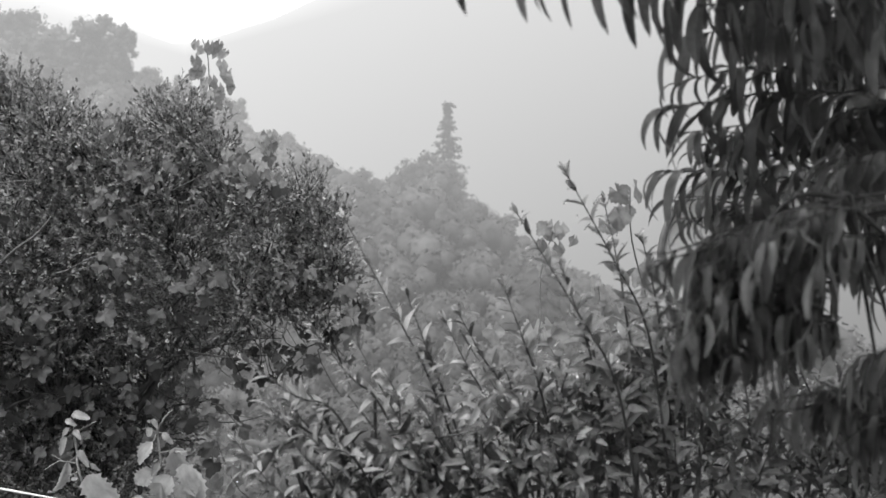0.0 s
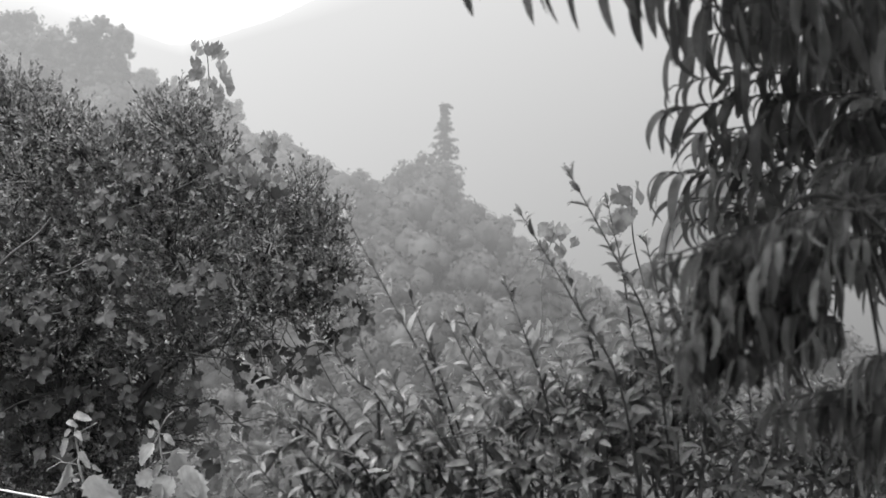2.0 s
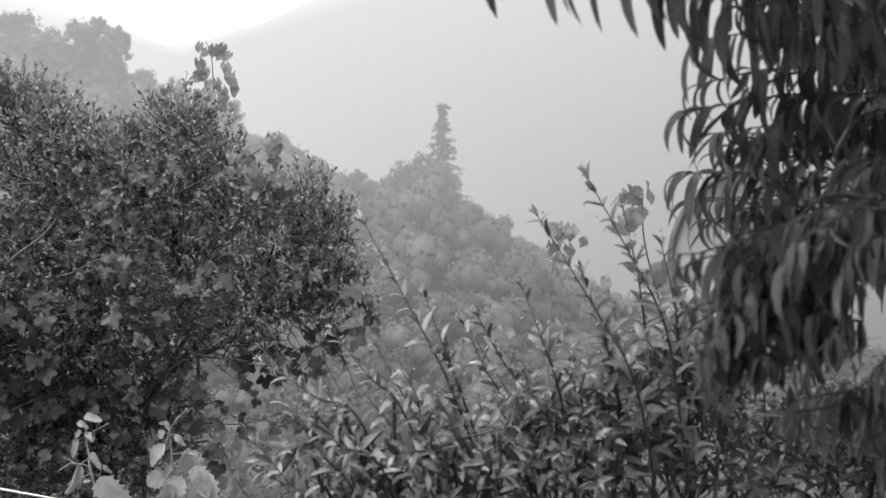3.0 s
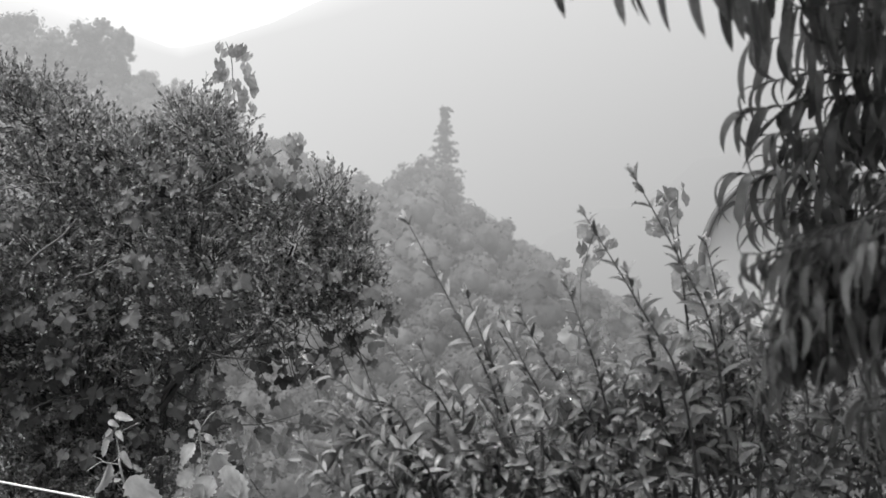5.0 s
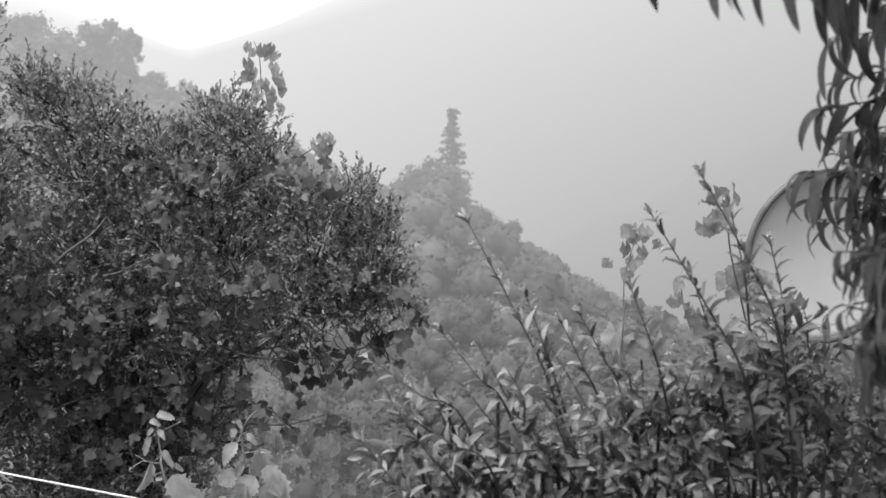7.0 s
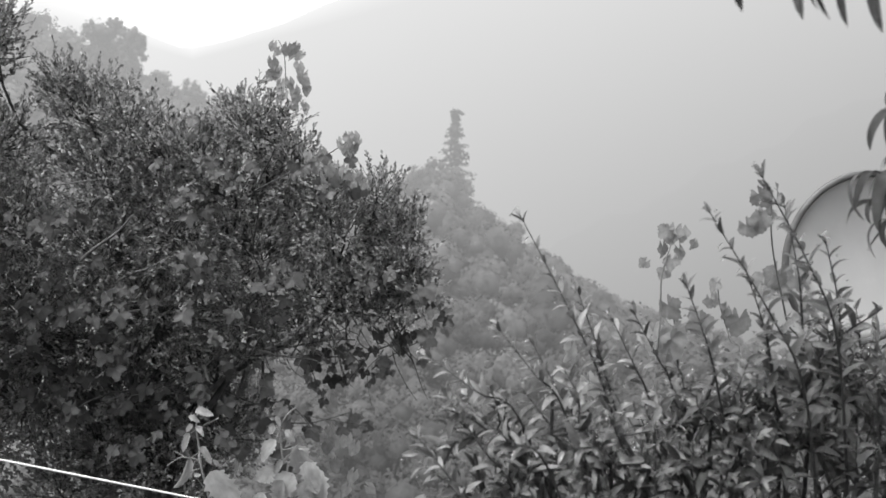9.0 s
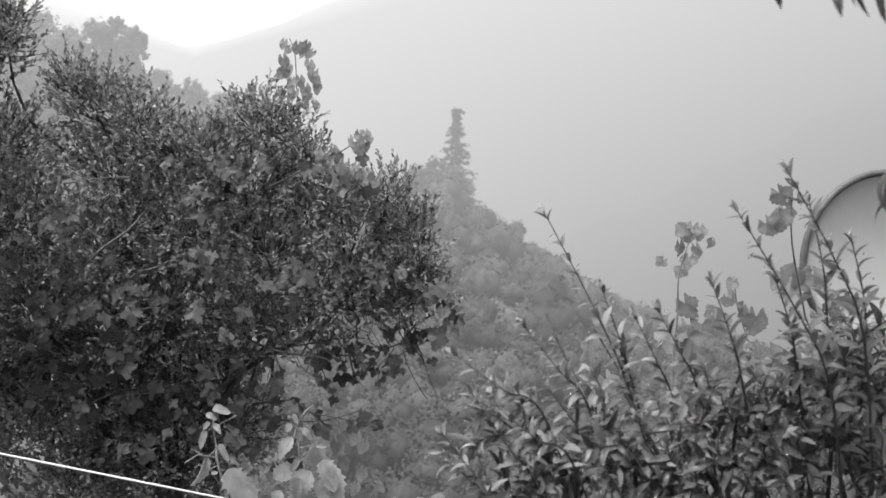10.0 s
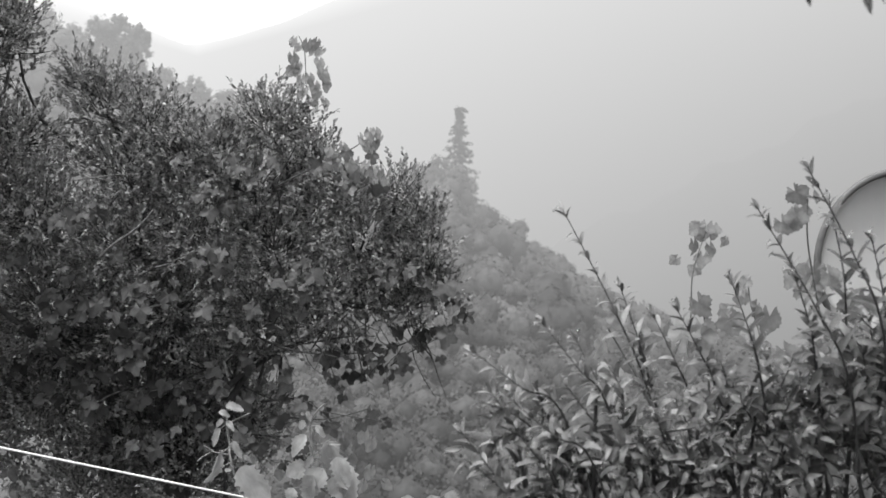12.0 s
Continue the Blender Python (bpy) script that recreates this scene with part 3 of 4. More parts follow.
# young paler leaves on the sunny side of the crown
VINE_YOUNG_CLUMPS = [
    (-1.525, 0.378, 0.07),
    (-1.364, 0.351, 0.09),
    (-1.618, 0.217, 0.06),
    (-1.578, -0.064, 0.06),
    (-1.444, -0.439, 0.06),
    (-1.217, -0.212, 0.07),
    (-0.64, -0.131, 0.08),
    (-1.029, 0.405, 0.09),
    (-0.841, 0.378, 0.09),
    (-0.949, 0.297, 0.07),
    (-0.761, -0.158, 0.05),
    (-1.551, 0.539, 0.06),
    (-1.431, 0.297, 0.08),
    (-1.779, 0.378, 0.05),
    (-1.15, -0.078, 0.05),
]
SPRIG_STEM = [
    (-1.27, 5.68, 0.41), (-1.20, 5.68, 0.65), (-1.21, 5.68, 0.85), (-1.22, 5.68, 1.01), (-1.25, 5.68, 1.09),
]
SPRIG_LEAVES = [
    (-1.27, 5.65, 1.04, 0.07), (-1.28, 5.65, 0.94, 0.10), (-1.20, 5.65, 1.02, 0.08), (-1.15, 5.65, 1.02, 0.09),
    (-1.14, 5.65, 0.92, 0.10), (-1.26, 5.65, 0.87, 0.12), (-1.19, 5.65, 0.84, 0.09), (-1.13, 5.65, 0.85, 0.10),
    (-1.21, 5.65, 0.77, 0.10), (-1.14, 5.65, 0.76, 0.09),
]
SIDE_STEM = [
    (-1.288, 5.22, 0.277), (-1.069, 5.22, 0.391), (-0.935, 5.22, 0.458), (-0.821, 5.22, 0.534),
]
SIDE_LEAVES = [
    (-1.03, 5.2, 0.429, 0.08), (-0.964, 5.2, 0.448, 0.07), (-0.887, 5.2, 0.487, 0.08), (-0.84, 5.2, 0.506, 0.1),
    (-0.811, 5.2, 0.525, 0.07), (-0.859, 5.2, 0.468, 0.07), (-1.002, 5.2, 0.363, 0.1), (-0.935, 5.2, 0.363, 0.1),
    (-0.849, 5.2, 0.353, 0.1), (-0.782, 5.2, 0.324, 0.08),
]


def tree_vine():
    base = (-1.7, 6.0, float(ground_z(-1.7, 6.0)))
    t = thing("grapevine", base, "grapevine with lobed leaves climbing through the tree", "vine")
    knot = (-1.6, 6.0, -0.75)
    stems = [bowed(base, knot, 0.018, 0.01, 8, 0.05), bowed(knot, SPRIG_STEM[0], 0.006, 0.003, 12, 0.08),
             bowed(knot, (-0.6, 5.6, -0.2), 0.005, 0.003, 12, 0.1), bowed(knot, (-2.3, 5.85, -0.7), 0.005, 0.003, 12, 0.1),
             bowed(knot, (-0.78, 5.65, -0.9), 0.004, 0.002, 12, 0.1), bowed((-1.3, 5.5, -0.1), SIDE_STEM[0], 0.005, 0.003, 8, 0.05),
             bezier_path(SPRIG_STEM, 0.004), bezier_path(SIDE_STEM, 0.004)]
    for s in stems:
        part("stem", moved(mesh_of("stem", *tube([s]), BARK), base), t)
    places, ways, ups, sizes = [], [], [], []
    for x, z, r in VINE_CLUMPS + VINE_TRAILS:
        u = undercut(z)
        for k in range(int(2 + 42 * r)):
            a, q = rng.uniform(0, 2 * math.pi), r * math.sqrt(rng.random())
            places.append(((x + q * math.cos(a)) * u, (5.28 + rng.uniform(-0.06, 0.22)) * u, (z + q * math.sin(a)) * u))
            ways.append(unit((rng.normal() * 0.7, -0.5 + rng.normal() * 0.3, -0.9 + rng.normal() * 0.4)))
            ups.append((rng.normal() * 0.7, -1, 0.6 + rng.normal() * 0.6))
            sizes.append((0.05 + 0.04 * rng.random()) if (x, z, r) in VINE_TRAILS else 0.06 + 0.08 * rng.random() ** 1.5)
    single_leaves("leaf", VINE_MESHES, places, axes(np.array(ways), np.array(ups), np.array(sizes)), t)
    places, ways, ups, sizes = [], [], [], []
    for x, y, z, s in SPRIG_LEAVES + SIDE_LEAVES:
        for k in range(2):
            places.append((x + 0.025 * k, y + 0.04 * k, z + s * (0.5 - 0.4 * k)))
            ways.append(unit((rng.normal() * 0.35, rng.normal() * 0.3, -1)))
            ups.append((rng.normal() * 0.9, -1, 0.4))
            sizes.append(s * rng.uniform(0.85, 1.15))
    single_leaves("leaf", YOUNG_VINE, places, axes(np.array(ways), np.array(ups), np.array(sizes)), t)
    places, ways, ups, sizes = [], [], [], []
    for x, z, r in VINE_YOUNG_CLUMPS:
        for k in range(int(2 + 34 * r)):
            a, q = rng.uniform(0, 2 * math.pi), r * math.sqrt(rng.random())
            places.append((x + q * math.cos(a), 5.2 + rng.uniform(-0.05, 0.1), z + q * math.sin(a) + 0.03))
            ways.append(unit((rng.normal() * 0.6, -0.4 + rng.normal() * 0.3, -0.9 + rng.normal() * 0.3)))
            ups.append((rng.normal() * 0.6, -1, 0.7 + rng.normal() * 0.5))
            sizes.append(rng.uniform(0.05, 0.085))
    single_leaves("leaf", CROWN_VINE, places, axes(np.array(ways), np.array(ups), np.array(sizes)), t)


tree_vine()

# ---- pale bramble shoots in front ----
# leaves of each shoot: foot x and z, reach in x and z, breadth
SHOOT_ONE_LEAVES = [
    (-1.125, -0.641, -0.049, -0.101, 0.031), (-1.086, -0.601, 0.029, -0.051, 0.02), (-1.057, -0.643, 0.026, -0.028, 0.012),
    (-1.127, -0.564, -0.026, -0.054, 0.021), (-1.117, -0.536, -0.022, -0.02, 0.015), (-1.108, -0.542, 0.024, -0.03, 0.016),
    (-1.108, -0.494, 0.053, -0.011, 0.025), (-1.128, -0.511, 0.033, -0.016, 0.017), (-1.06, -0.677, 0.085, -0.11, 0.075),
    (-1.108, -0.686, 0.02, 0.002, 0.011),
]
SHOOT_TWO_LEAVES = [
    (-0.868, -0.576, -0.041, -0.067, 0.034), (-0.874, -0.536, -0.018, -0.032, 0.02), (-0.839, -0.55, 0.029, -0.039, 0.018),
    (-0.846, -0.641, -0.028, -0.039, 0.02), (-0.866, -0.663, -0.062, -0.045, 0.054), (-0.804, -0.597, 0.014, -0.063, 0.048),
    (-0.776, -0.643, 0.04, -0.093, 0.054), (-0.815, -0.68, -0.048, -0.084, 0.065), (-0.784, -0.702, 0.028, -0.068, 0.056),
    (-0.868, -0.508, 0.016, -0.028, 0.014), (-0.886, -0.514, 0.015, -0.006, 0.008), (-0.795, -0.601, 0.033, 0.001, 0.008),
    (-0.902, -0.736, -0.017, -0.045, 0.034), (-0.798, -0.602, 0.05, -0.15, 0.062), (-0.84, -0.70, -0.04, -0.10, 0.05), (-0.755, -0.66, 0.03, -0.14, 0.055),
]
# bare side twigs: foot x and z, tip x and z, radius in millimetres
BARE_TWIGS = [
    (-1.088, -0.542, -1.04, -0.517, 3), (-1.111, -0.556, -1.088, -0.542, 3), (-0.846, -0.522, -0.81, -0.483, 3),
    (-0.86, -0.553, -0.846, -0.522, 3), (-1.097, -0.646, -1.15, -0.635, 2.5), (-1.15, -0.635, -1.176, -0.618, 2),
    (-1.15, -0.635, -1.195, -0.663, 2), (-1.089, -0.663, -1.125, -0.683, 2), (-0.852, -0.612, -0.793, -0.59, 2),
]
FRONT_STEMS = [
    (-1.074, 3.3, -0.745), (-1.1, 3.3, -0.618), (-1.111, 3.3, -0.556), (-1.11, 3.3, -0.531),
    (-0.846, 3.3, -0.745), (-0.849, 3.3, -0.646), (-0.86, 3.3, -0.553), (-0.862, 3.3, -0.528),
]


def toothed_leaf(seed, sag):
    """A jagged leaf one unit long and one unit broad at most, its halves unequal."""
    r = random.Random(seed)
    n, rows = 20, []
    wave = r.uniform(0, 6)
    for i in range(n + 1):
        s = i / n
        w = 0.5 * math.sin(math.pi * min(1, s ** 0.72)) ** 0.75 * (1 + 0.10 * math.sin(9 * s + wave)) + 0.004
        z = -sag * s * s + 0.05 * math.sin(5 * s + wave)
        a, b = (w * (1 + (0.20 if (i + k) % 3 == 0 else -0.08) + r.uniform(-0.08, 0.08)) for k in (0, 1))
        rows += [(-a, s - 0.02, z + 0.25 * a), (0, s, z), (b, s - 0.02, z + 0.35 * b + 0.03 * math.sin(7 * s + wave))]
    faces = [(3 * i + k, 3 * i + k + 1, 3 * i + k + 4, 3 * i + k + 3) for i in range(n) for k in (0, 1)]
    return np.array(rows), np.array(faces)


def bramble():
    base = (-0.95, 3.4, float(ground_z(-0.95, 3.4)))
    t = thing("bramble", base, "pale-leaved bramble shoots rising from below", "shrub")
    root = np.array(base)
    for i in (0, 4):
        part("stem", moved(mesh_of("stem", *tube([bezier_path([root + (0.1 - 0.05 * i, 0, 0), *FRONT_STEMS[i:i + 4]], 0.0045, 0.5)]), PALE_TWIG), base), t)
    part("stem", moved(mesh_of("stem", *tube([bezier_path([root + (0.2, 0, 0), (-0.6, 3.35, -1.0), (-0.5, 3.3, -0.8)], 0.0035, 0.5)]), PALE_TWIG), base), t)
    for x, z, x2, z2, r in BARE_TWIGS:
        part("twig", moved(mesh_of("twig", *tube([bowed((x, 3.3, z), (x2, 3.29, z2), r / 1000, r / 1300, 4, 0.03)]), PALE_TWIG), base), t)
    meshes = [mesh_of("bramble_leaf", *toothed_leaf(k, 0.1 + 0.07 * k), PALE_LEAF) for k in range(5)]
    places, frames_of = [], []
    loose = [(-0.56, -0.75, 0.01, -0.05, 0.04), (-0.49, -0.75, 0.02, -0.06, 0.05), (-0.44, -0.74, 0.03, -0.04, 0.04)]
    for rows, near in ((SHOOT_ONE_LEAVES, FRONT_STEMS[:4]), (SHOOT_TWO_LEAVES, FRONT_STEMS[4:]), (loose, [(-0.5, 3.3, -0.8)])):
        for x, z, dx, dz, broad in rows:
            place = np.array((x, 3.28 + rng.uniform(-0.015, 0.015), z))
            f = axes(np.array([(dx, rng.uniform(-0.015, 0.015), dz)]), np.array([(0.3 * rng.normal(), -1, 0.2 + 0.3 * rng.random())]), np.ones(1))[0]
            places.append(place)
            frames_of.append(f @ np.diag((broad * 1.1, math.hypot(dx, dz) * 1.03, math.hypot(dx, dz))))
            foot = min(near, key=lambda q: np.linalg.norm(np.array(q) - place - (0, 0, -0.02)))
            part("stalk", moved(mesh_of("stalk", *tube([bowed(place, foot, 0.0011, 0.0018, 4, 0.06)], 5), PALE_TWIG), base), t)
    single_leaves("leaf", meshes, places, np.array(frames_of), t)


bramble()

# ---- white cable, from the tree line down to the ground ----
line = [((x, 3.3, -0.636 - 0.1845 * (x + 1.795)), 0.0035) for x in np.linspace(-5.2, 3.4, 40)]
cable = new("cable", mesh_of("cable", *tube([line], 10), CABLE))
tagged(cable, "thin white cable stretched aslant past the tree", "cable")

# ---- satellite dish ----


def satellite_dish():
    c, r = np.array([0.897, 3.32, -0.014]), 0.258
    base = (c[0], c[1] + 0.2, float(ground_z(c[0], c[1] + 0.2)))
    t = thing("satellite_dish", base, "round grey satellite dish with a dark rim on a mast", "satellite dish")
    rings, sides = 10, 48
    verts, faces = [(0, 0.030, 0)], []
    for i in range(1, rings + 1):
        for k in range(sides):
            a, q = 2 * math.pi * k / sides, r * i / rings
            verts.append((q * math.cos(a), 0.030 * (1 - (i / rings) ** 2), q * math.sin(a)))
    for i in range(1, rings):
        for k in range(sides):
            k2 = (k + 1) % sides
            faces.append((1 + (i - 1) * sides + k, 1 + (i - 1) * sides + k2, 1 + i * sides + k2, 1 + i * sides + k))
    turn = pose(*c, 8, 0, 14)
    bm = bmesh.new()
    vs = [bm.verts.new(v) for v in verts]
    for f in faces:
        bm.faces.new([vs[i] for i in f])
    for k in range(sides):
        bm.faces.new([vs[0], vs[1 + (k + 1) % sides], vs[1 + k]])
    bmesh.ops.recalc_face_normals(bm, faces=bm.faces)
    bmesh.ops.solidify(bm, geom=bm.faces[:], thickness=0.003)
    me = bpy.data.meshes.new("reflector")
    bm.to_mesh(me)
    bm.free()
    me.materials.append(DISH)
    for p in me.polygons:
        p.use_smooth = True
    me.transform(turn)
    part("reflector", moved(me, base), t)
    ring = [(np.array([r * math.cos(a), 0, r * math.sin(a)]), 0.011) for a in np.linspace(0, 2 * math.pi, 65)]
    me = mesh_of("rim", *tube([ring], 8), DISH_RIM)
    me.transform(turn)
    part("rim", moved(me, base), t, "dark rolled rim")
    mast = [((base[0], base[1], base[2] - 0.05), 0.021), ((base[0], base[1], 0.06), 0.021)]
    part("mast", moved(mesh_of("mast", *tube([mast], 14), STEEL), base), t, "galvanised mast")
    arm = [((base[0], base[1], c[2]), 0.03), ((c[0], c[1] + 0.10, c[2]), 0.03)]
    part("bracket", moved(mesh_of("bracket", *tube([arm], 8), STEEL), base), t)


satellite_dish()

# ---- vine behind the shrub ----
VINE_SHOOTS = [
    (0.29, 3.40, -0.45), (0.30, 3.38, -0.21), (0.30, 3.36, -0.07), (0.34, 3.36, 0.06), (0.55, 3.40, -0.43),
    (0.52, 3.40, -0.27), (0.49, 3.40, -0.17), (0.48, 3.40, -0.10), (0.64, 3.10, -0.41), (0.57, 3.00, -0.18),
    (0.50, 2.90, 0.02), (0.49, 2.87, 0.16),
]
VINE_LOW_LEAVES = [
    (0.07, 3.40, -0.22, 0.09), (0.16, 3.50, -0.28, 0.08), (0.03, 3.40, -0.32, 0.08), (0.32, 3.40, -0.19, 0.09),
    (0.33, 3.40, -0.30, 0.11), (0.55, 3.40, -0.23, 0.10), (-0.06, 3.40, -0.42, 0.08), (0.08, 3.40, -0.43, 0.09),
    (1.15, 3.30, -0.36, 0.11), (1.10, 3.30, -0.38, 0.10), (0.28, 3.40, -0.28, 0.11), (0.51, 3.40, -0.19, 0.06),
    (0.34, 3.40, -0.27, 0.11), (0.42, 3.40, -0.24, 0.10), (0.56, 3.30, -0.33, 0.09), (0.07, 3.40, -0.23, 0.07),
]
VINE_HIGH_LEAVES = [
    (0.64, 3.30, -0.08, 0.09), (0.69, 3.30, -0.10, 0.09), (0.32, 3.36, 0.05, 0.06), (0.30, 3.36, 0.00, 0.06),
    (0.33, 3.36, -0.04, 0.06), (0.36, 3.36, 0.05, 0.06), (0.48, 3.40, -0.11, 0.06), (0.47, 3.40, -0.15, 0.06),
    (0.58, 3.10, -0.09, 0.10), (0.62, 3.10, -0.09, 0.08), (0.45, 2.87, 0.13, 0.07), (0.46, 2.87, 0.07, 0.07),
    (0.50, 2.87, 0.14, 0.07), (0.34, 3.36, 0.05, 0.07), (0.72, 3.20, -0.17, 0.08), (0.77, 3.20, -0.16, 0.08),
]


def low_vine():
    base = (0.4, 3.5, float(ground_z(0.4, 3.5)))
    t = thing("grapevine", base, "young grapevine with pale translucent leaves behind the shrub", "vine")
    for i in (0, 4, 8):
        pts = [np.array(base) + (0.03 * i - 0.1, 0, 0), *VINE_SHOOTS[i:i + 4]]
        part("stem", moved(mesh_of("stem", *tube([bezier_path(pts, 0.0042, 0.4)]), PALE_TWIG), base), t)
    for a in ((0.05, 3.42, -0.25), (0.35, 3.42, -0.2), (1.1, 3.3, -0.36)):
        part("stem", moved(mesh_of("stem", *tube([bowed((0.4, 3.45, -1.0), a, 0.006, 0.003, 8, 0.05)]), TWIG), base), t)
    behind = [(-1.13 + 0.22 * rng.normal(), 6.3 + 0.2 * rng.random(), -1.22 + 0.13 * rng.normal(), rng.uniform(0.08, 0.12)) for k in range(34)]
    part("stem", moved(mesh_of("stem", *tube([bowed(base, (-0.9, 6.3, -1.5), 0.008, 0.005, 10, 0.05), bowed((-0.9, 6.3, -1.5), (-1.3, 6.3, -1.1), 0.005, 0.003, 8, 0.1)]), TWIG), base), t)
    for rows, meshes in ((VINE_LOW_LEAVES, PALE_VINE), (VINE_HIGH_LEAVES, PALE_VINE), (behind, YOUNG_VINE)):
        places, ways, ups, sizes = [], [], [], []
        for x, y, z, s in rows:
            places.append((x, y, z + s * 0.4))
            ways.append(unit((rng.normal() * 0.45, rng.normal() * 0.3, -1)))
            ups.append((rng.normal() * 0.6, -1, 0.5 + rng.normal() * 0.3))
            sizes.append(s * 1.15)
            if rows is VINE_HIGH_LEAVES:
                places.append((x + rng.uniform(-0.05, 0.05), y + 0.03, z + s * 0.4 - rng.uniform(0.02, 0.06)))
                ways.append(unit((rng.normal() * 0.6, rng.normal() * 0.3, -0.8)))
                ups.append((rng.normal() * 0.7, -1, 0.4))
                sizes.append(s * rng.uniform(0.8, 1.1))
        single_leaves("leaf", meshes, places, axes(np.array(ways), np.array(ups), np.array(sizes)), t)


low_vine()

# ---- the shrub with long upright shoots ----
# shoots: tip, then foot
SHOOTS = [
    (-0.36, 2.2, -0.30, -0.22, 2.25, -0.50), (-0.42, 2.2, -0.38, -0.28, 2.25, -0.55), (-0.18, 2.3, -0.20, -0.06, 2.3, -0.42),
    (0.23, 2.08, 0.15, 0.40, 2.13, -0.17), (0.14, 2.09, 0.07, 0.34, 2.14, -0.27),
    (-0.21, 2.30, 0.07, -0.02, 2.35, -0.30), (0.12, 2.20, -0.07, 0.20, 2.25, -0.29),
    (-0.26, 2.18, -0.16, -0.12, 2.23, -0.33), (-0.40, 2.20, -0.22, -0.21, 2.25, -0.35),
    (0.03, 2.30, -0.13, 0.13, 2.35, -0.31),
    (0.40, 2.20, 0.02, 0.45, 2.25, -0.21), (0.33, 2.25, 0.10, 0.39, 2.30, -0.18),
    (-0.33, 2.10, -0.30, -0.16, 2.15, -0.43),
    (-0.00, 2.40, -0.15, 0.10, 2.45, -0.35),
    (-0.08, 2.35, -0.09, -0.00, 2.40, -0.31), (0.24, 2.20, -0.04, 0.31, 2.25, -0.25),
]
# lumps of the bushy part: x, y, z, radius
SHRUB_LOBES = [
    (-0.22, 2.27, -0.53, 0.07), (-0.13, 2.28, -0.45, 0.08), (-0.05, 2.30, -0.41, 0.12),
    (0.08, 2.30, -0.38, 0.12), (0.20, 2.29, -0.34, 0.11), (0.31, 2.29, -0.30, 0.11), (0.43, 2.29, -0.28, 0.11),
    (0.55, 2.30, -0.29, 0.12), (0.67, 2.30, -0.33, 0.12), (0.79, 2.30, -0.35, 0.12), (0.92, 2.31, -0.36, 0.14),
    (-0.10, 2.30, -0.53, 0.12), (0.08, 2.30, -0.52, 0.12), (0.26, 2.31, -0.49, 0.14), (0.44, 2.31, -0.46, 0.14),
    (0.61, 2.31, -0.49, 0.14), (0.79, 2.31, -0.51, 0.14), (1.03, 2.31, -0.43, 0.14),
]
# thin leafy sprays round them
SHRUB_SPRAYS = [
    (-0.2, 2.25, -0.37, 0.06), (-0.14, 2.25, -0.3, 0.05), (-0.26, 2.25, -0.3, 0.05), (-0.3, 2.2, -0.42, 0.05), (-0.05, 2.2, -0.3, 0.06),
    (-0.213, 2.25, -0.451, 0.06),
    (-0.283, 2.25, -0.486, 0.06),
    (-0.097, 2.25, -0.416, 0.08),
    (-0.155, 2.25, -0.486, 0.09),
    (-0.017, 2.3, -0.331, 0.06),
    (-0.039, 2.25, -0.451, 0.1),
    (0.042, 2.25, -0.393, 0.09),
    (0.114, 2.3, -0.331, 0.07),
    (0.209, 2.3, -0.26, 0.08),
    (0.315, 2.3, -0.212, 0.08),
    (0.434, 2.3, -0.188, 0.07),
    (0.529, 2.3, -0.212, 0.07),
]
SHRUB_FORMS = [strip_leaf(0.29, 6, 0.3, b, 0.9) for b in (20, 45, 75, 32)]
SHRUB_MESHES = [mesh_of("shrub_leaf", *f, SHRUB_LEAF) for f in SHRUB_FORMS]


def twig_leaves(path, count, size, spread, out):
    """Alternate leaves along a path of (point, radius), longest in the middle."""
    pts = np.array([p for p, _ in path])
    n = len(pts) - 1
    turn = rng.uniform(0, 6.28)
    for i in range(count):
        s = (i + 0.4) / count
        k = min(int(s * n), n - 1)
        p = pts[k] + (pts[k + 1] - pts[k]) * (s * n - k)
        w = unit(pts[k + 1] - pts[k])
        a = unit(np.cross(w, (0.2, 0.9, 0.1)))
        b = np.cross(w, a)
        turn += 2.4 + rng.normal() * 0.3
        d = a * math.cos(turn) + b * math.sin(turn)
        lean = spread * rng.uniform(0.6, 1.35)
        out.append((p, unit(w * (1.0 - lean * 0.5 + s * 0.5) + d * lean), w * 0.6 - d * 0.35 + np.array((0, -0.6, 0.4)) + 0.4 * rng.normal(size=3),
                    size * (0.65 + 0.55 * math.sin(math.pi * min(1, s * 0.85 + 0.12))) * rng.uniform(0.8, 1.2)))


def shoot_leaves(path, nodes, size, out):
    """Opposite pairs of slender leaves up a shoot, each pair turned against the last."""
    pts = np.array([p for p, _ in path])
    n = len(pts) - 1
    turn = rng.uniform(-0.5, 0.5)
    for i in range(nodes):
        s = (i + 0.5) / nodes * 0.97
        k = min(int(s * n), n - 1)
        p = pts[k] + (pts[k + 1] - pts[k]) * (s * n - k)
        w = unit(pts[k + 1] - pts[k])
        a = unit(np.cross(w, (0.0, 1.0, 0.1)))
        b = np.cross(w, a)
        turn += 0.9 + 0.4 * rng.normal()
        for half in (0, math.pi):
            if rng.random() < 0.12:
                continue
            q = turn + half + 0.25 * rng.normal()
            d = a * math.cos(q) + b * math.sin(q) * 0.8
            lean = rng.uniform(0.7, 1.25) * (1.15 - 0.55 * s)
            out.append((p, unit(w + d * lean), w * 0.7 - d * 0.4 + np.array((0, -0.5, 0.5)) + 0.25 * rng.normal(size=3),
                        size * (1.15 - 0.55 * s) * rng.uniform(0.75, 1.2)))


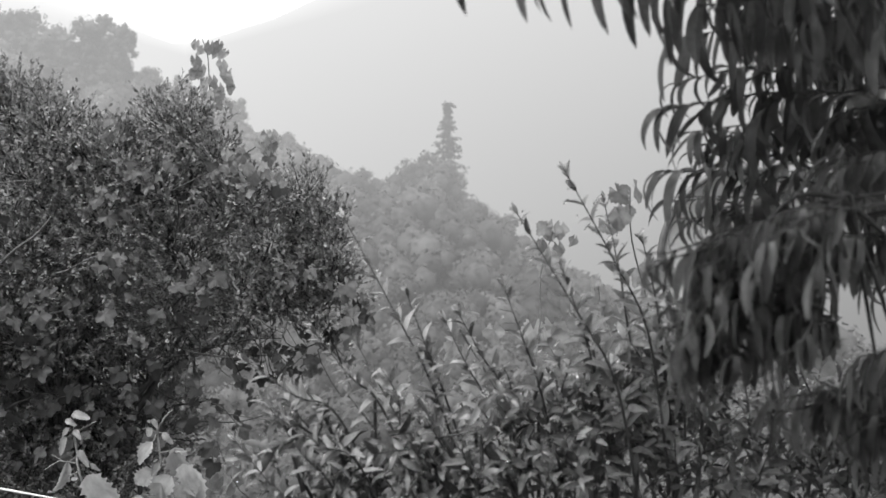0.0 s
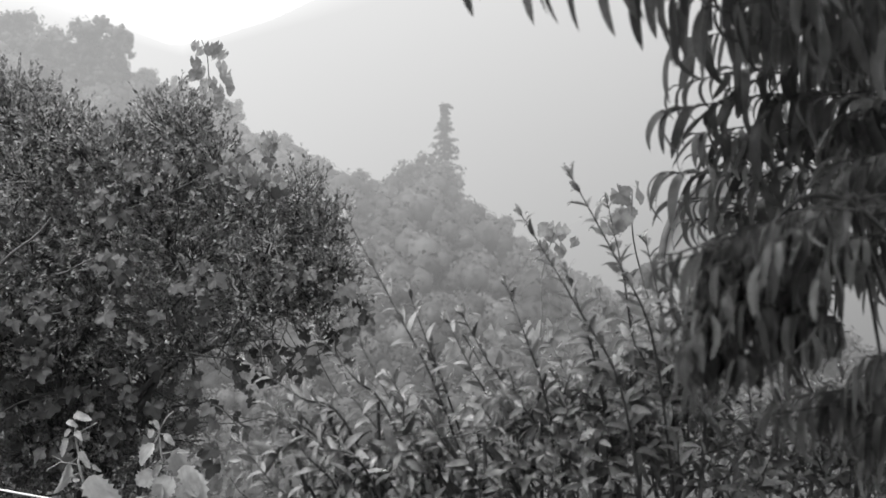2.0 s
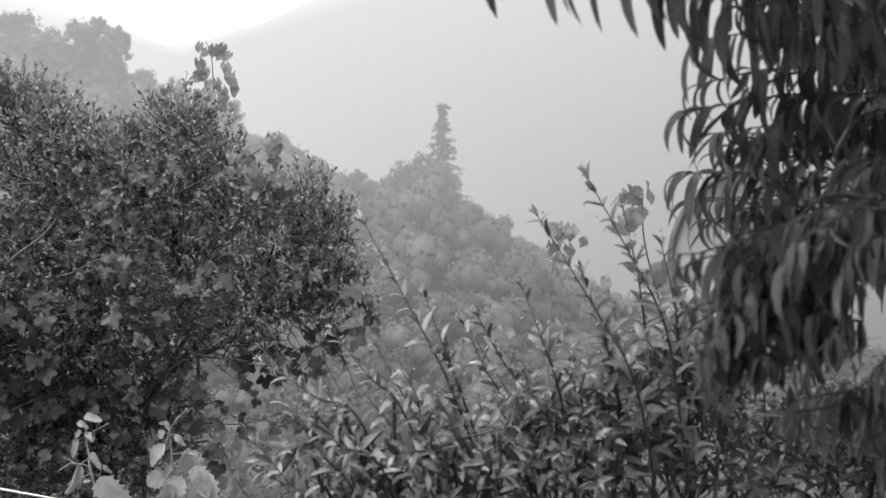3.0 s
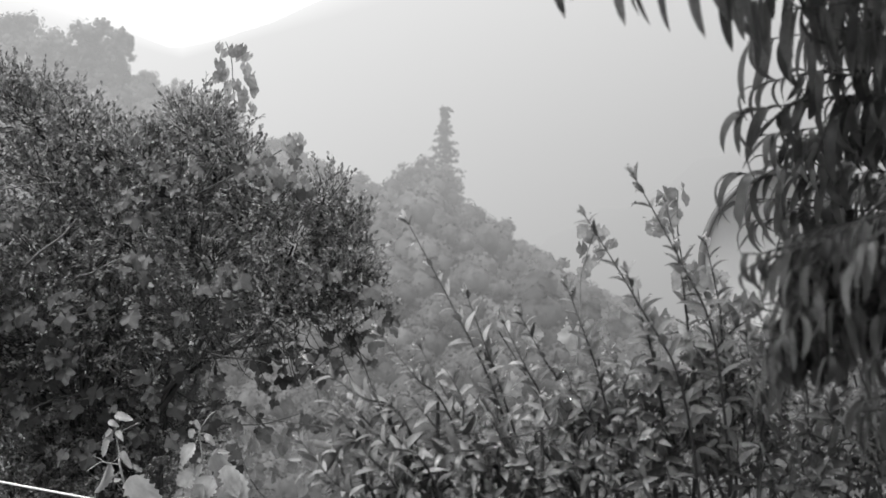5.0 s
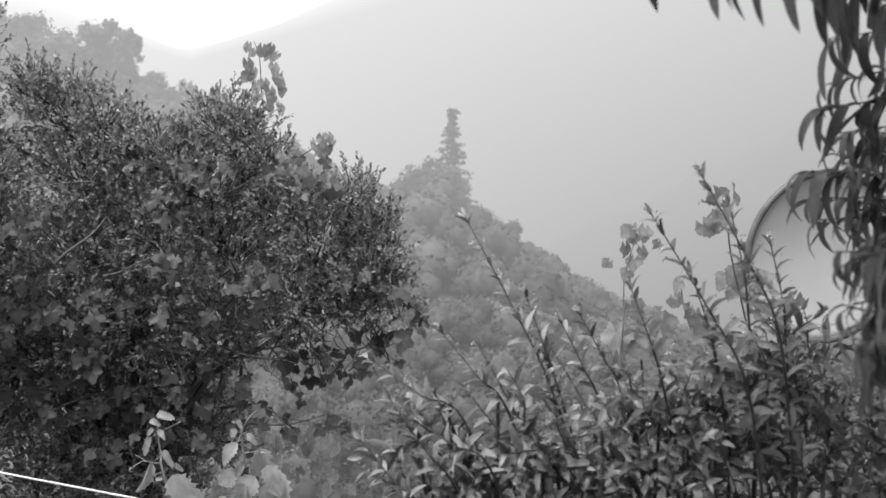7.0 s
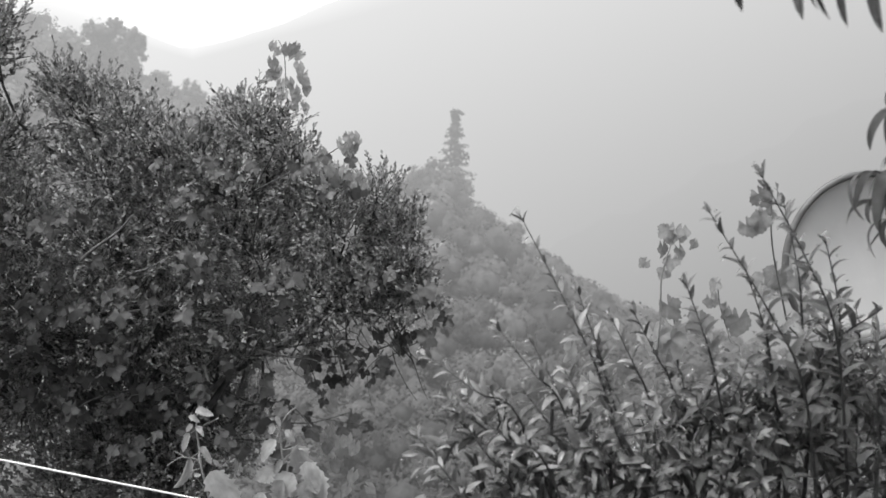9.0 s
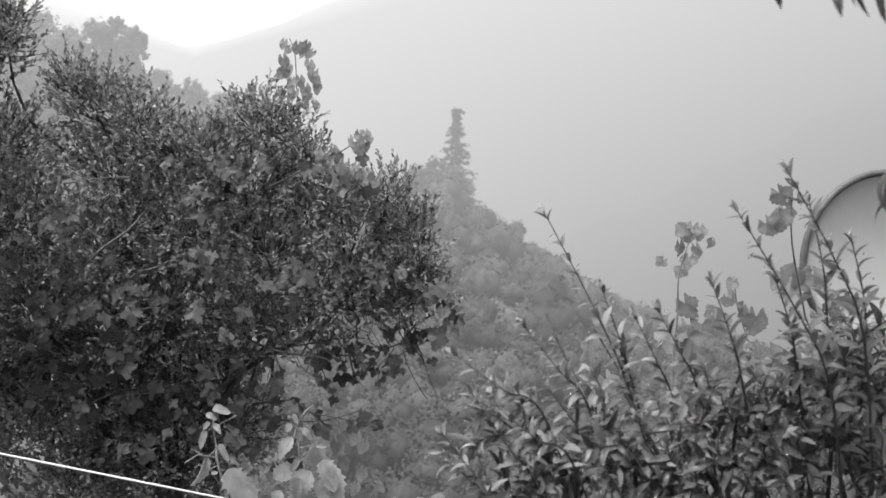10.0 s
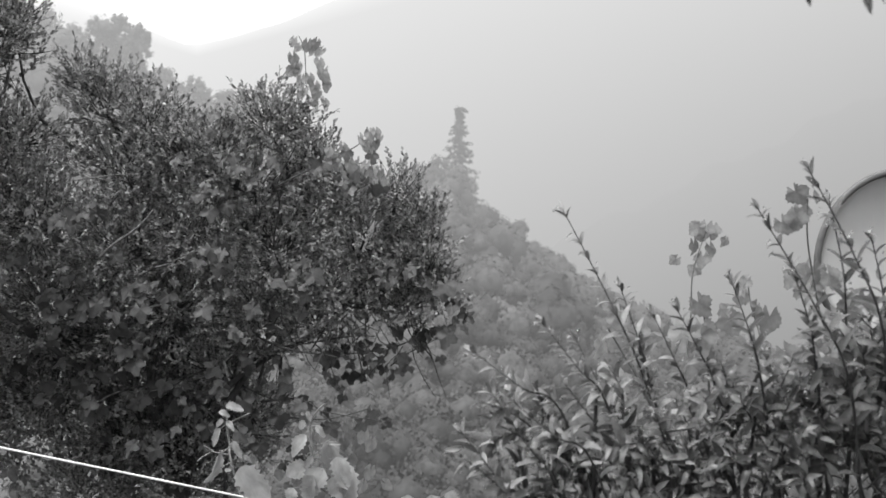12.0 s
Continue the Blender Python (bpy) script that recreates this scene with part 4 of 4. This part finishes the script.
def shrub():
    base = (0.35, 2.55, float(ground_z(0.35, 2.55)) - 0.03)
    t = thing("shrub", base, "leafy shrub with long upright shoots, wet with drops", "shrub")
    near, mass, twigs = [], [], []
    for x, y, z, fx, fy, fz in SHOOTS:
        low = np.array(base) + (0.25 * fx, -0.05, 0)
        path = bezier_path([(fx * 0.9 + 0.1, fy + 0.1, fz - 0.3), (fx, fy, fz), (0.55 * fx + 0.45 * x, y, 0.5 * fz + 0.5 * z - 0.01), (x, y, z)], 0.0034, 0.3, 6)
        part("shoot", moved(mesh_of("shoot", *tube([path]), TWIG), base), t)
        twigs.append(bowed(low, path[0][0], 0.012, 0.0045, 6, 0.05))
        shoot_leaves(path[2:], int(4 + 22 * np.linalg.norm(path[-1][0] - path[2][0])), 0.056, near)
        p, w = path[-1][0], unit(path[-1][0] - path[-2][0])
        near.append((p - w * 0.004, unit(w + (0.1, 0, 0.1)), np.array((0, -1, 0.3)), 0.028))
        near.append((p - w * 0.006, unit(w + (-0.5, 0, 0.2)), np.array((0, -1, 0.5)), 0.024))
    for x, y, z, r in SHRUB_LOBES + SHRUB_SPRAYS:
        thin = (x, y, z, r) in SHRUB_SPRAYS
        for k in range(int(4 + 130 * r * r) if thin else int(8 + 860 * r * r)):
            d = unit(rng.normal(size=3) + (0, -0.3, 0.15))
            p = np.array((x, y + 0.03, z - (0.09 if x < 0.4 else 0.045))) + d * r * rng.uniform(0.3, 0.95)
            w = unit(0.5 * d + (-0.2, -0.05, 0.5) + 0.5 * rng.normal(size=3))
            ln = rng.uniform(0.07, 0.15)
            path = bowed(p, p + w * ln, 0.0025, 0.001, 4, 0.05)
            twigs.append(path)
            twig_leaves(path, rng.integers(7, 11), rng.uniform(0.030, 0.055), 0.9, mass)
        twigs.append(bowed((0.35 + 0.35 * (x - 0.35), 2.5, -1.55), (x, y, z), 0.011, 0.004, 6, 0.05))
    part("twigwork", moved(mesh_of("twigwork", *tube(twigs, 5), TWIG), base), t, kind="stuff")
    mass += near[300:]
    near = near[:300]
    single_leaves("leaf", SHRUB_MESHES, [q[0] for q in near], axes(np.array([q[1] for q in near]), np.array([q[2] for q in near]), np.array([q[3] for q in near])), t)
    for i, form in enumerate(SHRUB_FORMS):
        g = mass[i::4]
        f = axes(np.array([q[1] for q in g]), np.array([q[2] for q in g]), np.array([q[3] for q in g]))
        part("foliage", moved(scattered("foliage", form, [q[0] for q in g], f, SHRUB_LEAF), base), t, kind="stuff")
    # drops that hang from leaf tips
    tips = np.array([q[0] + q[1] * q[3] * 0.9 + (0, 0, -0.006) for q in mass[::2] + near[::2]])
    me = scattered("drops", ROUND, tips, np.eye(3) * 0.0022 + 0.0038 * rng.random((len(tips), 1, 1)) ** 2, DROP)
    part("rain_wetness", moved(me, base), t, "clear rain drops", kind="stuff")


shrub()

# ---- the peach tree ----
# leafy sprigs: foot, tip, number of leaves, their length, how straight they hang
PEACH_SPRIGS = [
    (0.6, 1.5, 0.475, 0.229, 1.45, 0.422, 26, 0.094, 0.9),
    (0.673, 1.6, 0.431, 0.271, 1.5, 0.382, 26, 0.096, 0.75),
    (0.754, 1.75, 0.443, 0.314, 1.6, 0.365, 26, 0.101, 0.7),
    (0.668, 1.55, 0.354, 0.345, 1.5, 0.332, 20, 0.096, 0.8),
    (0.819, 1.9, 0.42, 0.492, 1.85, 0.391, 18, 0.096, 0.7),
    (0.706, 1.6, 0.307, 0.508, 1.55, 0.322, 14, 0.087, 0.7),
    (0.595, 1.35, 0.367, 0.38, 1.35, 0.38, 18, 0.096, 0.85),
    (0.664, 1.85, 0.263, 0.352, 1.76, 0.222, 16, 0.108, 0.03),
    (0.59, 1.8, 0.298, 0.368, 1.78, 0.267, 11, 0.084, 0.2),
    (0.75, 1.7, 0.211, 0.574, 1.75, 0.244, 11, 0.093, 0.2),
    (0.72, 1.8, 0.168, 0.521, 1.85, 0.215, 13, 0.088, 0.2),
    (0.738, 2, 0.109, 0.383, 1.95, 0.138, 18, 0.108, 0.03),
    (0.659, 1.95, 0.142, 0.468, 1.95, 0.177, 10, 0.084, 0.2),
    (0.651, 2.05, 0.075, 0.418, 2, 0.094, 11, 0.079, 0.2),
    (0.754, 1.75, 0.1, 0.636, 1.8, 0.14, 10, 0.088, 0.2),
    (0.546, 1.5, 0.069, 0.365, 1.48, 0.001, 22, 0.081, 0.55),
    (0.564, 1.55, 0.001, 0.364, 1.5, -0.046, 18, 0.074, 0.6),
    (0.548, 1.55, -0.047, 0.391, 1.5, -0.092, 16, 0.069, 0.6),
    (0.515, 1.5, -0.08, 0.453, 1.5, -0.104, 10, 0.064, 0.7),
    (0.548, 1.62, 0.034, 0.413, 1.6, 0.026, 14, 0.078, 0.5),
    (0.75, 1.7, 0.018, 0.627, 1.7, 0.014, 8, 0.078, 0.6),
    (0.716, 1.55, -0.127, 0.553, 1.5, -0.162, 14, 0.078, 0.6),
    (0.785, 1.7, -0.183, 0.643, 1.65, -0.212, 10, 0.078, 0.6),
    (0.64, 1.6, -0.214, 0.46, 1.55, -0.216, 12, 0.078, 0.45),
    (0.535, 1.45, 0.053, 0.4, 1.42, 0.03, 16, 0.075, 0.6),
    (0.569, 1.5, 0.016, 0.47, 1.48, -0.011, 14, 0.075, 0.6),
    (0.422, 1.5, -0.046, 0.351, 1.5, -0.08, 12, 0.07, 0.6),
    (0.556, 1.55, -0.103, 0.482, 1.52, -0.125, 12, 0.065, 0.7),
    (0.524, 1.6, 0.009, 0.371, 1.58, -0.011, 16, 0.075, 0.6),
    (0.689, 1.6, -0.247, 0.566, 1.6, -0.263, 10, 0.075, 0.5),
    (0.652, 1.9, -0.028, 0.559, 1.85, -0.075, 14, 0.078, 0.6),
    (0.672, 1.9, -0.117, 0.559, 1.85, -0.133, 14, 0.072, 0.6),
    (0.813, 1.8, -0.189, 0.655, 1.75, -0.207, 14, 0.082, 0.6),
    (0.79, 1.75, -0.252, 0.61, 1.7, -0.258, 14, 0.082, 0.5),
    (0.797, 1.85, -0.237, 0.59, 1.8, -0.245, 14, 0.078, 0.5),
    (0.555, 1.75, 0.037, 0.408, 1.7, 0.018, 14, 0.08, 0.4),
    (0.583, 1.7, -0.008, 0.426, 1.7, -0.025, 14, 0.078, 0.5),
    (0.558, 1.65, -0.084, 0.425, 1.6, -0.098, 14, 0.072, 0.6),
    (0.794, 1.8, 0.381, 0.357, 1.75, 0.335, 22, 0.09, 0.6),
    (0.838, 1.9, 0.334, 0.578, 1.85, 0.325, 16, 0.09, 0.6),
    (1.038, 2.2, 0.33, 0.645, 2.1, 0.293, 24, 0.095, 0.4),
    (1.038, 2.2, 0.239, 0.667, 2.1, 0.218, 24, 0.095, 0.4),
    (1.038, 2.2, 0.16, 0.605, 2.15, 0.145, 24, 0.095, 0.4),
    (0.991, 2.1, 0.077, 0.63, 2.05, 0.075, 22, 0.09, 0.4),
    (0.802, 1.7, 0.22, 0.592, 1.65, 0.205, 18, 0.09, 0.45),
    (0.755, 1.6, 0.141, 0.549, 1.6, 0.124, 18, 0.09, 0.45),
    (0.944, 2, 0.393, 0.669, 1.95, 0.363, 20, 0.1, 0.5),
    (0.877, 1.9, 0.021, 0.711, 1.85, 0.015, 14, 0.085, 0.5),
    (0.681, 1.9, 0.211, 0.411, 1.85, 0.196, 18, 0.092, 0.35),
    (0.714, 2.05, 0.049, 0.434, 2, 0.055, 18, 0.085, 0.35),
    (0.422, 1.5, -0.092, 0.298, 1.5, -0.111, 9, 0.062, 0.4),
    (0.412, 1.55, -0.127, 0.314, 1.5, -0.138, 10, 0.065, 0.6),
    (0.452, 1.55, -0.143, 0.352, 1.5, -0.154, 10, 0.065, 0.6),
    (0.422, 1.5, 0.016, 0.339, 1.48, -0.003, 12, 0.072, 0.6),
    (0.43, 1.5, -0.03, 0.331, 1.48, -0.053, 12, 0.07, 0.6),
    (0.439, 1.48, -0.076, 0.332, 1.46, -0.09, 12, 0.07, 0.6),
]
# where the leaves of the long overhead twig are held
OVERHEAD = [
    (0.027, 1.44, 0.422),
    (0.037, 1.44, 0.444),
    (0.112, 1.44, 0.412),
    (0.119, 1.44, 0.408),
    (0.105, 1.44, 0.422),
    (0.169, 1.44, 0.403),
    (0.209, 1.44, 0.395),
    (0.234, 1.44, 0.418),
    (0.227, 1.44, 0.444),
    (0.257, 1.44, 0.377),
    (0.248, 1.44, 0.415),
]
# upper crown out of view, added to shade the shrub below
UNSEEN_SHADE_BRANCHES = [
    (0.5, 1.5, 0.75, -0.15, 1.35, 0.68, 30), (0.4, 1.7, 0.9, -0.2, 1.6, 0.8, 30), (0.5, 1.3, 0.8, -0.05, 1.12, 0.7, 30),
    (0.85, 1.75, 0.75, 0.25, 1.55, 0.66, 26), (0.9, 1.9, 0.95, 0.35, 1.9, 0.82, 26), (0.95, 1.6, 0.95, 0.45, 1.3, 0.72, 26),
    (1.0, 1.8, 0.85, 0.6, 2.1, 0.72, 24), (1.1, 1.7, 1.1, 0.6, 1.6, 1.0, 26), (1.2, 1.7, 0.8, 0.8, 1.4, 0.68, 24),
    (1.2, 1.9, 0.75, 0.9, 2.5, 0.68, 26), (1.1, 1.9, 0.95, 0.72, 2.6, 0.82, 26), (1.3, 1.8, 0.6, 1.25, 2.5, 0.55, 26), (1.2, 2.0, 1.1, 0.9, 2.4, 1.0, 26),
]


def arch_leaf(width, steps, bend, rise=14, fold=0.3, side=0.05):
    """A sickle-shaped leaf one unit long: it rises a little along +y, turns over early and hangs."""
    weight = [math.exp(-1.3 * i / steps) for i in range(steps)]
    verts, y, z, a = [], 0.0, 0.0, -radians(rise)
    for i in range(steps + 1):
        s = i / steps
        w = width * 1.035 * (s + 0.02) ** 0.45 * max(1 - s, 0.0) ** 0.62 + 0.003
        x = side * math.sin(math.pi * s)
        verts += [(x - w, y, z + w * fold), (x, y, z), (x + w, y, z + w * fold)]
        if i < steps:
            a += radians(bend + rise) * weight[i] / sum(weight)
            y, z = y + math.cos(a) / steps, z - math.sin(a) / steps
    faces = [(3 * i + k, 3 * i + k + 1, 3 * i + k + 4, 3 * i + k + 3) for i in range(steps) for k in (0, 1)]
    return np.array(verts), np.array(faces)


STRAIGHT = [arch_leaf(0.18, 9, 25, 0, 0.5, 0.07), arch_leaf(0.16, 9, 42, 6, 0.5, -0.09)]
PEACH_FORMS = [arch_leaf(0.17, 10, 100, 25, 0.5, 0.05), arch_leaf(0.19, 10, 115, 32, 0.45, -0.06), arch_leaf(0.16, 10, 128, 20, 0.5, 0.03), arch_leaf(0.18, 10, 92, 15, 0.5, -0.03)] + STRAIGHT
PEACH_MESHES = [mesh_of("peach_leaf", *form, PEACH_LEAF) for form in PEACH_FORMS]


def peach_tree():
    base = (1.25, 1.75, float(ground_z(1.25, 1.75)) - 0.05)
    t = thing("peach_tree", base, "peach tree with long drooping sickle-shaped leaves", "tree")
    crotch = np.array((1.2, 1.75, -0.5))
    part("trunk", moved(mesh_of("trunk", *tube([bowed(base, crotch, 0.07, 0.05, 8, 0.03), bowed(crotch, (1.12, 1.7, 0.75), 0.045, 0.02, 8, 0.04)], 10), BARK), base), t)
    leaves = []

    def sprig(path, count, size, hang):
        """Leaves in two rows along a twig, a few at its tip, arching over and hanging."""
        pts = np.array([p for p, _ in path])
        n = len(pts) - 1
        for i in range(count):
            s = (i + rng.uniform(0.2, 0.8)) / count
            k = min(int(s * n), n - 1)
            w = unit(pts[k + 1] - pts[k])
            p = pts[k] + (pts[k + 1] - pts[k]) * (s * n - k)
            side = unit(np.cross(w, (0, 0, 1))) * (1 if i % 2 else -1)
            if i > count - 4:
                side = side * 0.35
            way = w * rng.uniform(0.45, 1.0) + side * rng.uniform(0.3, 0.9) * (0.45 if hang < 0.1 else 1) + np.array((0, 0, 0.1 * rng.normal()))
            way = unit(unit(way) * (1 - hang) + np.array((0, 0, -hang)) + 0.12 * rng.normal(size=3))
            level = unit(way * (1, 1, 0))
            leaves.append((p, way, np.array((0, 0, 1.0)) + level * 0.9 * hang + 0.25 * rng.normal(size=3), size * rng.uniform(0.75, 1.2), int(rng.integers(4, 6) if rng.random() < 1.4 * hang - 0.2 else rng.integers(0, 4))))

    def limb(points, r0):
        path = bezier_path(points, r0, 0.3, 4)
        part("branch", moved(mesh_of("branch", *tube([path], 6), TWIG), base), t)
        return path

    for ax, ay, az, bx, by, bz, n, size, hang in PEACH_SPRIGS:
        hold = np.array((1.13, 1.71, min(0.72, az * 0.8 + 0.02)))
        if ax < 0.72 and -0.35 < az < 0.03:     # these twigs droop from a branch above them
            hold = np.array((0.546, 1.5, 0.069))
        foot, tip = np.array((ax, ay, az)), np.array((bx, by, bz))
        limb([hold, 0.5 * (hold + foot) + (0, 0, 0.03), foot], 0.005)
        path = limb([foot, 0.55 * foot + 0.45 * tip + (0, 0, 0.012), tip], 0.0028)
        sprig(path, int(1.25 * n), size, hang)
        for k in range(2 if hang < 0.1 else 3 if hang < 0.3 else 4):
            p = foot + (tip - foot) * rng.uniform(0.05, 0.6)
            w = unit(unit(tip - foot) + rng.normal(size=3) * (0.3, 0.7, 0.3) + (0, 0, -0.15))
            path = bowed(p, p + w * rng.uniform(0.06, 0.12), 0.0022, 0.001, 4, 0.05)
            part("twig", moved(mesh_of("twig", *tube([path], 5), TWIG), base), t)
            sprig(path, 6, size * 0.9, hang)
    limb([(1.12, 1.6, 0.62), (0.6, 1.46, 0.53), (0.3, 1.44, 0.50), (0.02, 1.44, 0.43)], 0.005)
    for x, y, z in OVERHEAD:
        leaves.append((np.array((x, y, z)), unit((-0.15 + 0.06 * rng.normal(), 0.1 * rng.normal(), -1)), np.array((-0.8, -0.6 + 0.3 * rng.normal(), 0.1)), 0.114, 4))
    # a second unseen layer and loose branches, added to deepen that shade
    over = [(ax - 0.1, ay - 0.2, az + 0.28, bx - 0.15, by - 0.2, bz + 0.3, n) for ax, ay, az, bx, by, bz, n in UNSEEN_SHADE_BRANCHES]
    over += [(1.25, 1.9, 0.95, rng.uniform(0.4, 1.35), rng.uniform(1.8, 2.8), rng.uniform(0.74, 1.05), 24) for k in range(14)]
    for ax, ay, az, bx, by, bz, n in UNSEEN_SHADE_BRANCHES + over:
        hold, foot, tip = np.array((1.13, 1.71, min(0.72, az * 0.8))), np.array((ax, ay, az)), np.array((bx, by, bz))
        limb([hold, 0.5 * (hold + foot) + (0, 0, 0.03), foot], 0.006)
        path = limb([foot, 0.5 * (foot + tip) + (0, 0, 0.02), tip], 0.003)
        sprig(path, 2 * n, 0.115, 0.15)
        for k in range(12):
            p = foot + (tip - foot) * rng.uniform(0.02, 0.8)
            w = unit(unit(tip - foot) * 0.5 + rng.normal(size=3) * (0.4, 0.5, 0.3))
            path = bowed(p, p + w * rng.uniform(0.08, 0.16), 0.0025, 0.001, 4, 0.05)
            part("twig", moved(mesh_of("twig", *tube([path], 5), TWIG), base), t)
            sprig(path, 14, 0.11, 0.15)
    order = np.argsort([q[0][0] + (5 if q[0][2] > 0.6 else 0) for q in leaves], kind="stable")
    leaves = [leaves[i] for i in order]
    near, rest = leaves[:300], leaves[300:]
    for i, form in enumerate(PEACH_FORMS):
        for group, single in ((near, True), (rest, False)):
            g = [q for q in group if q[4] == i]
            if not g:
                continue
            f = axes(np.array([q[1] for q in g]), np.array([q[2] for q in g]), np.array([q[3] for q in g]))
            if single:
                single_leaves("leaf", [PEACH_MESHES[i]], [q[0] for q in g], f, t)
            else:
                part("foliage", moved(scattered("foliage", form, [q[0] for q in g], f, PEACH_LEAF), base), t, kind="stuff")


peach_tree()
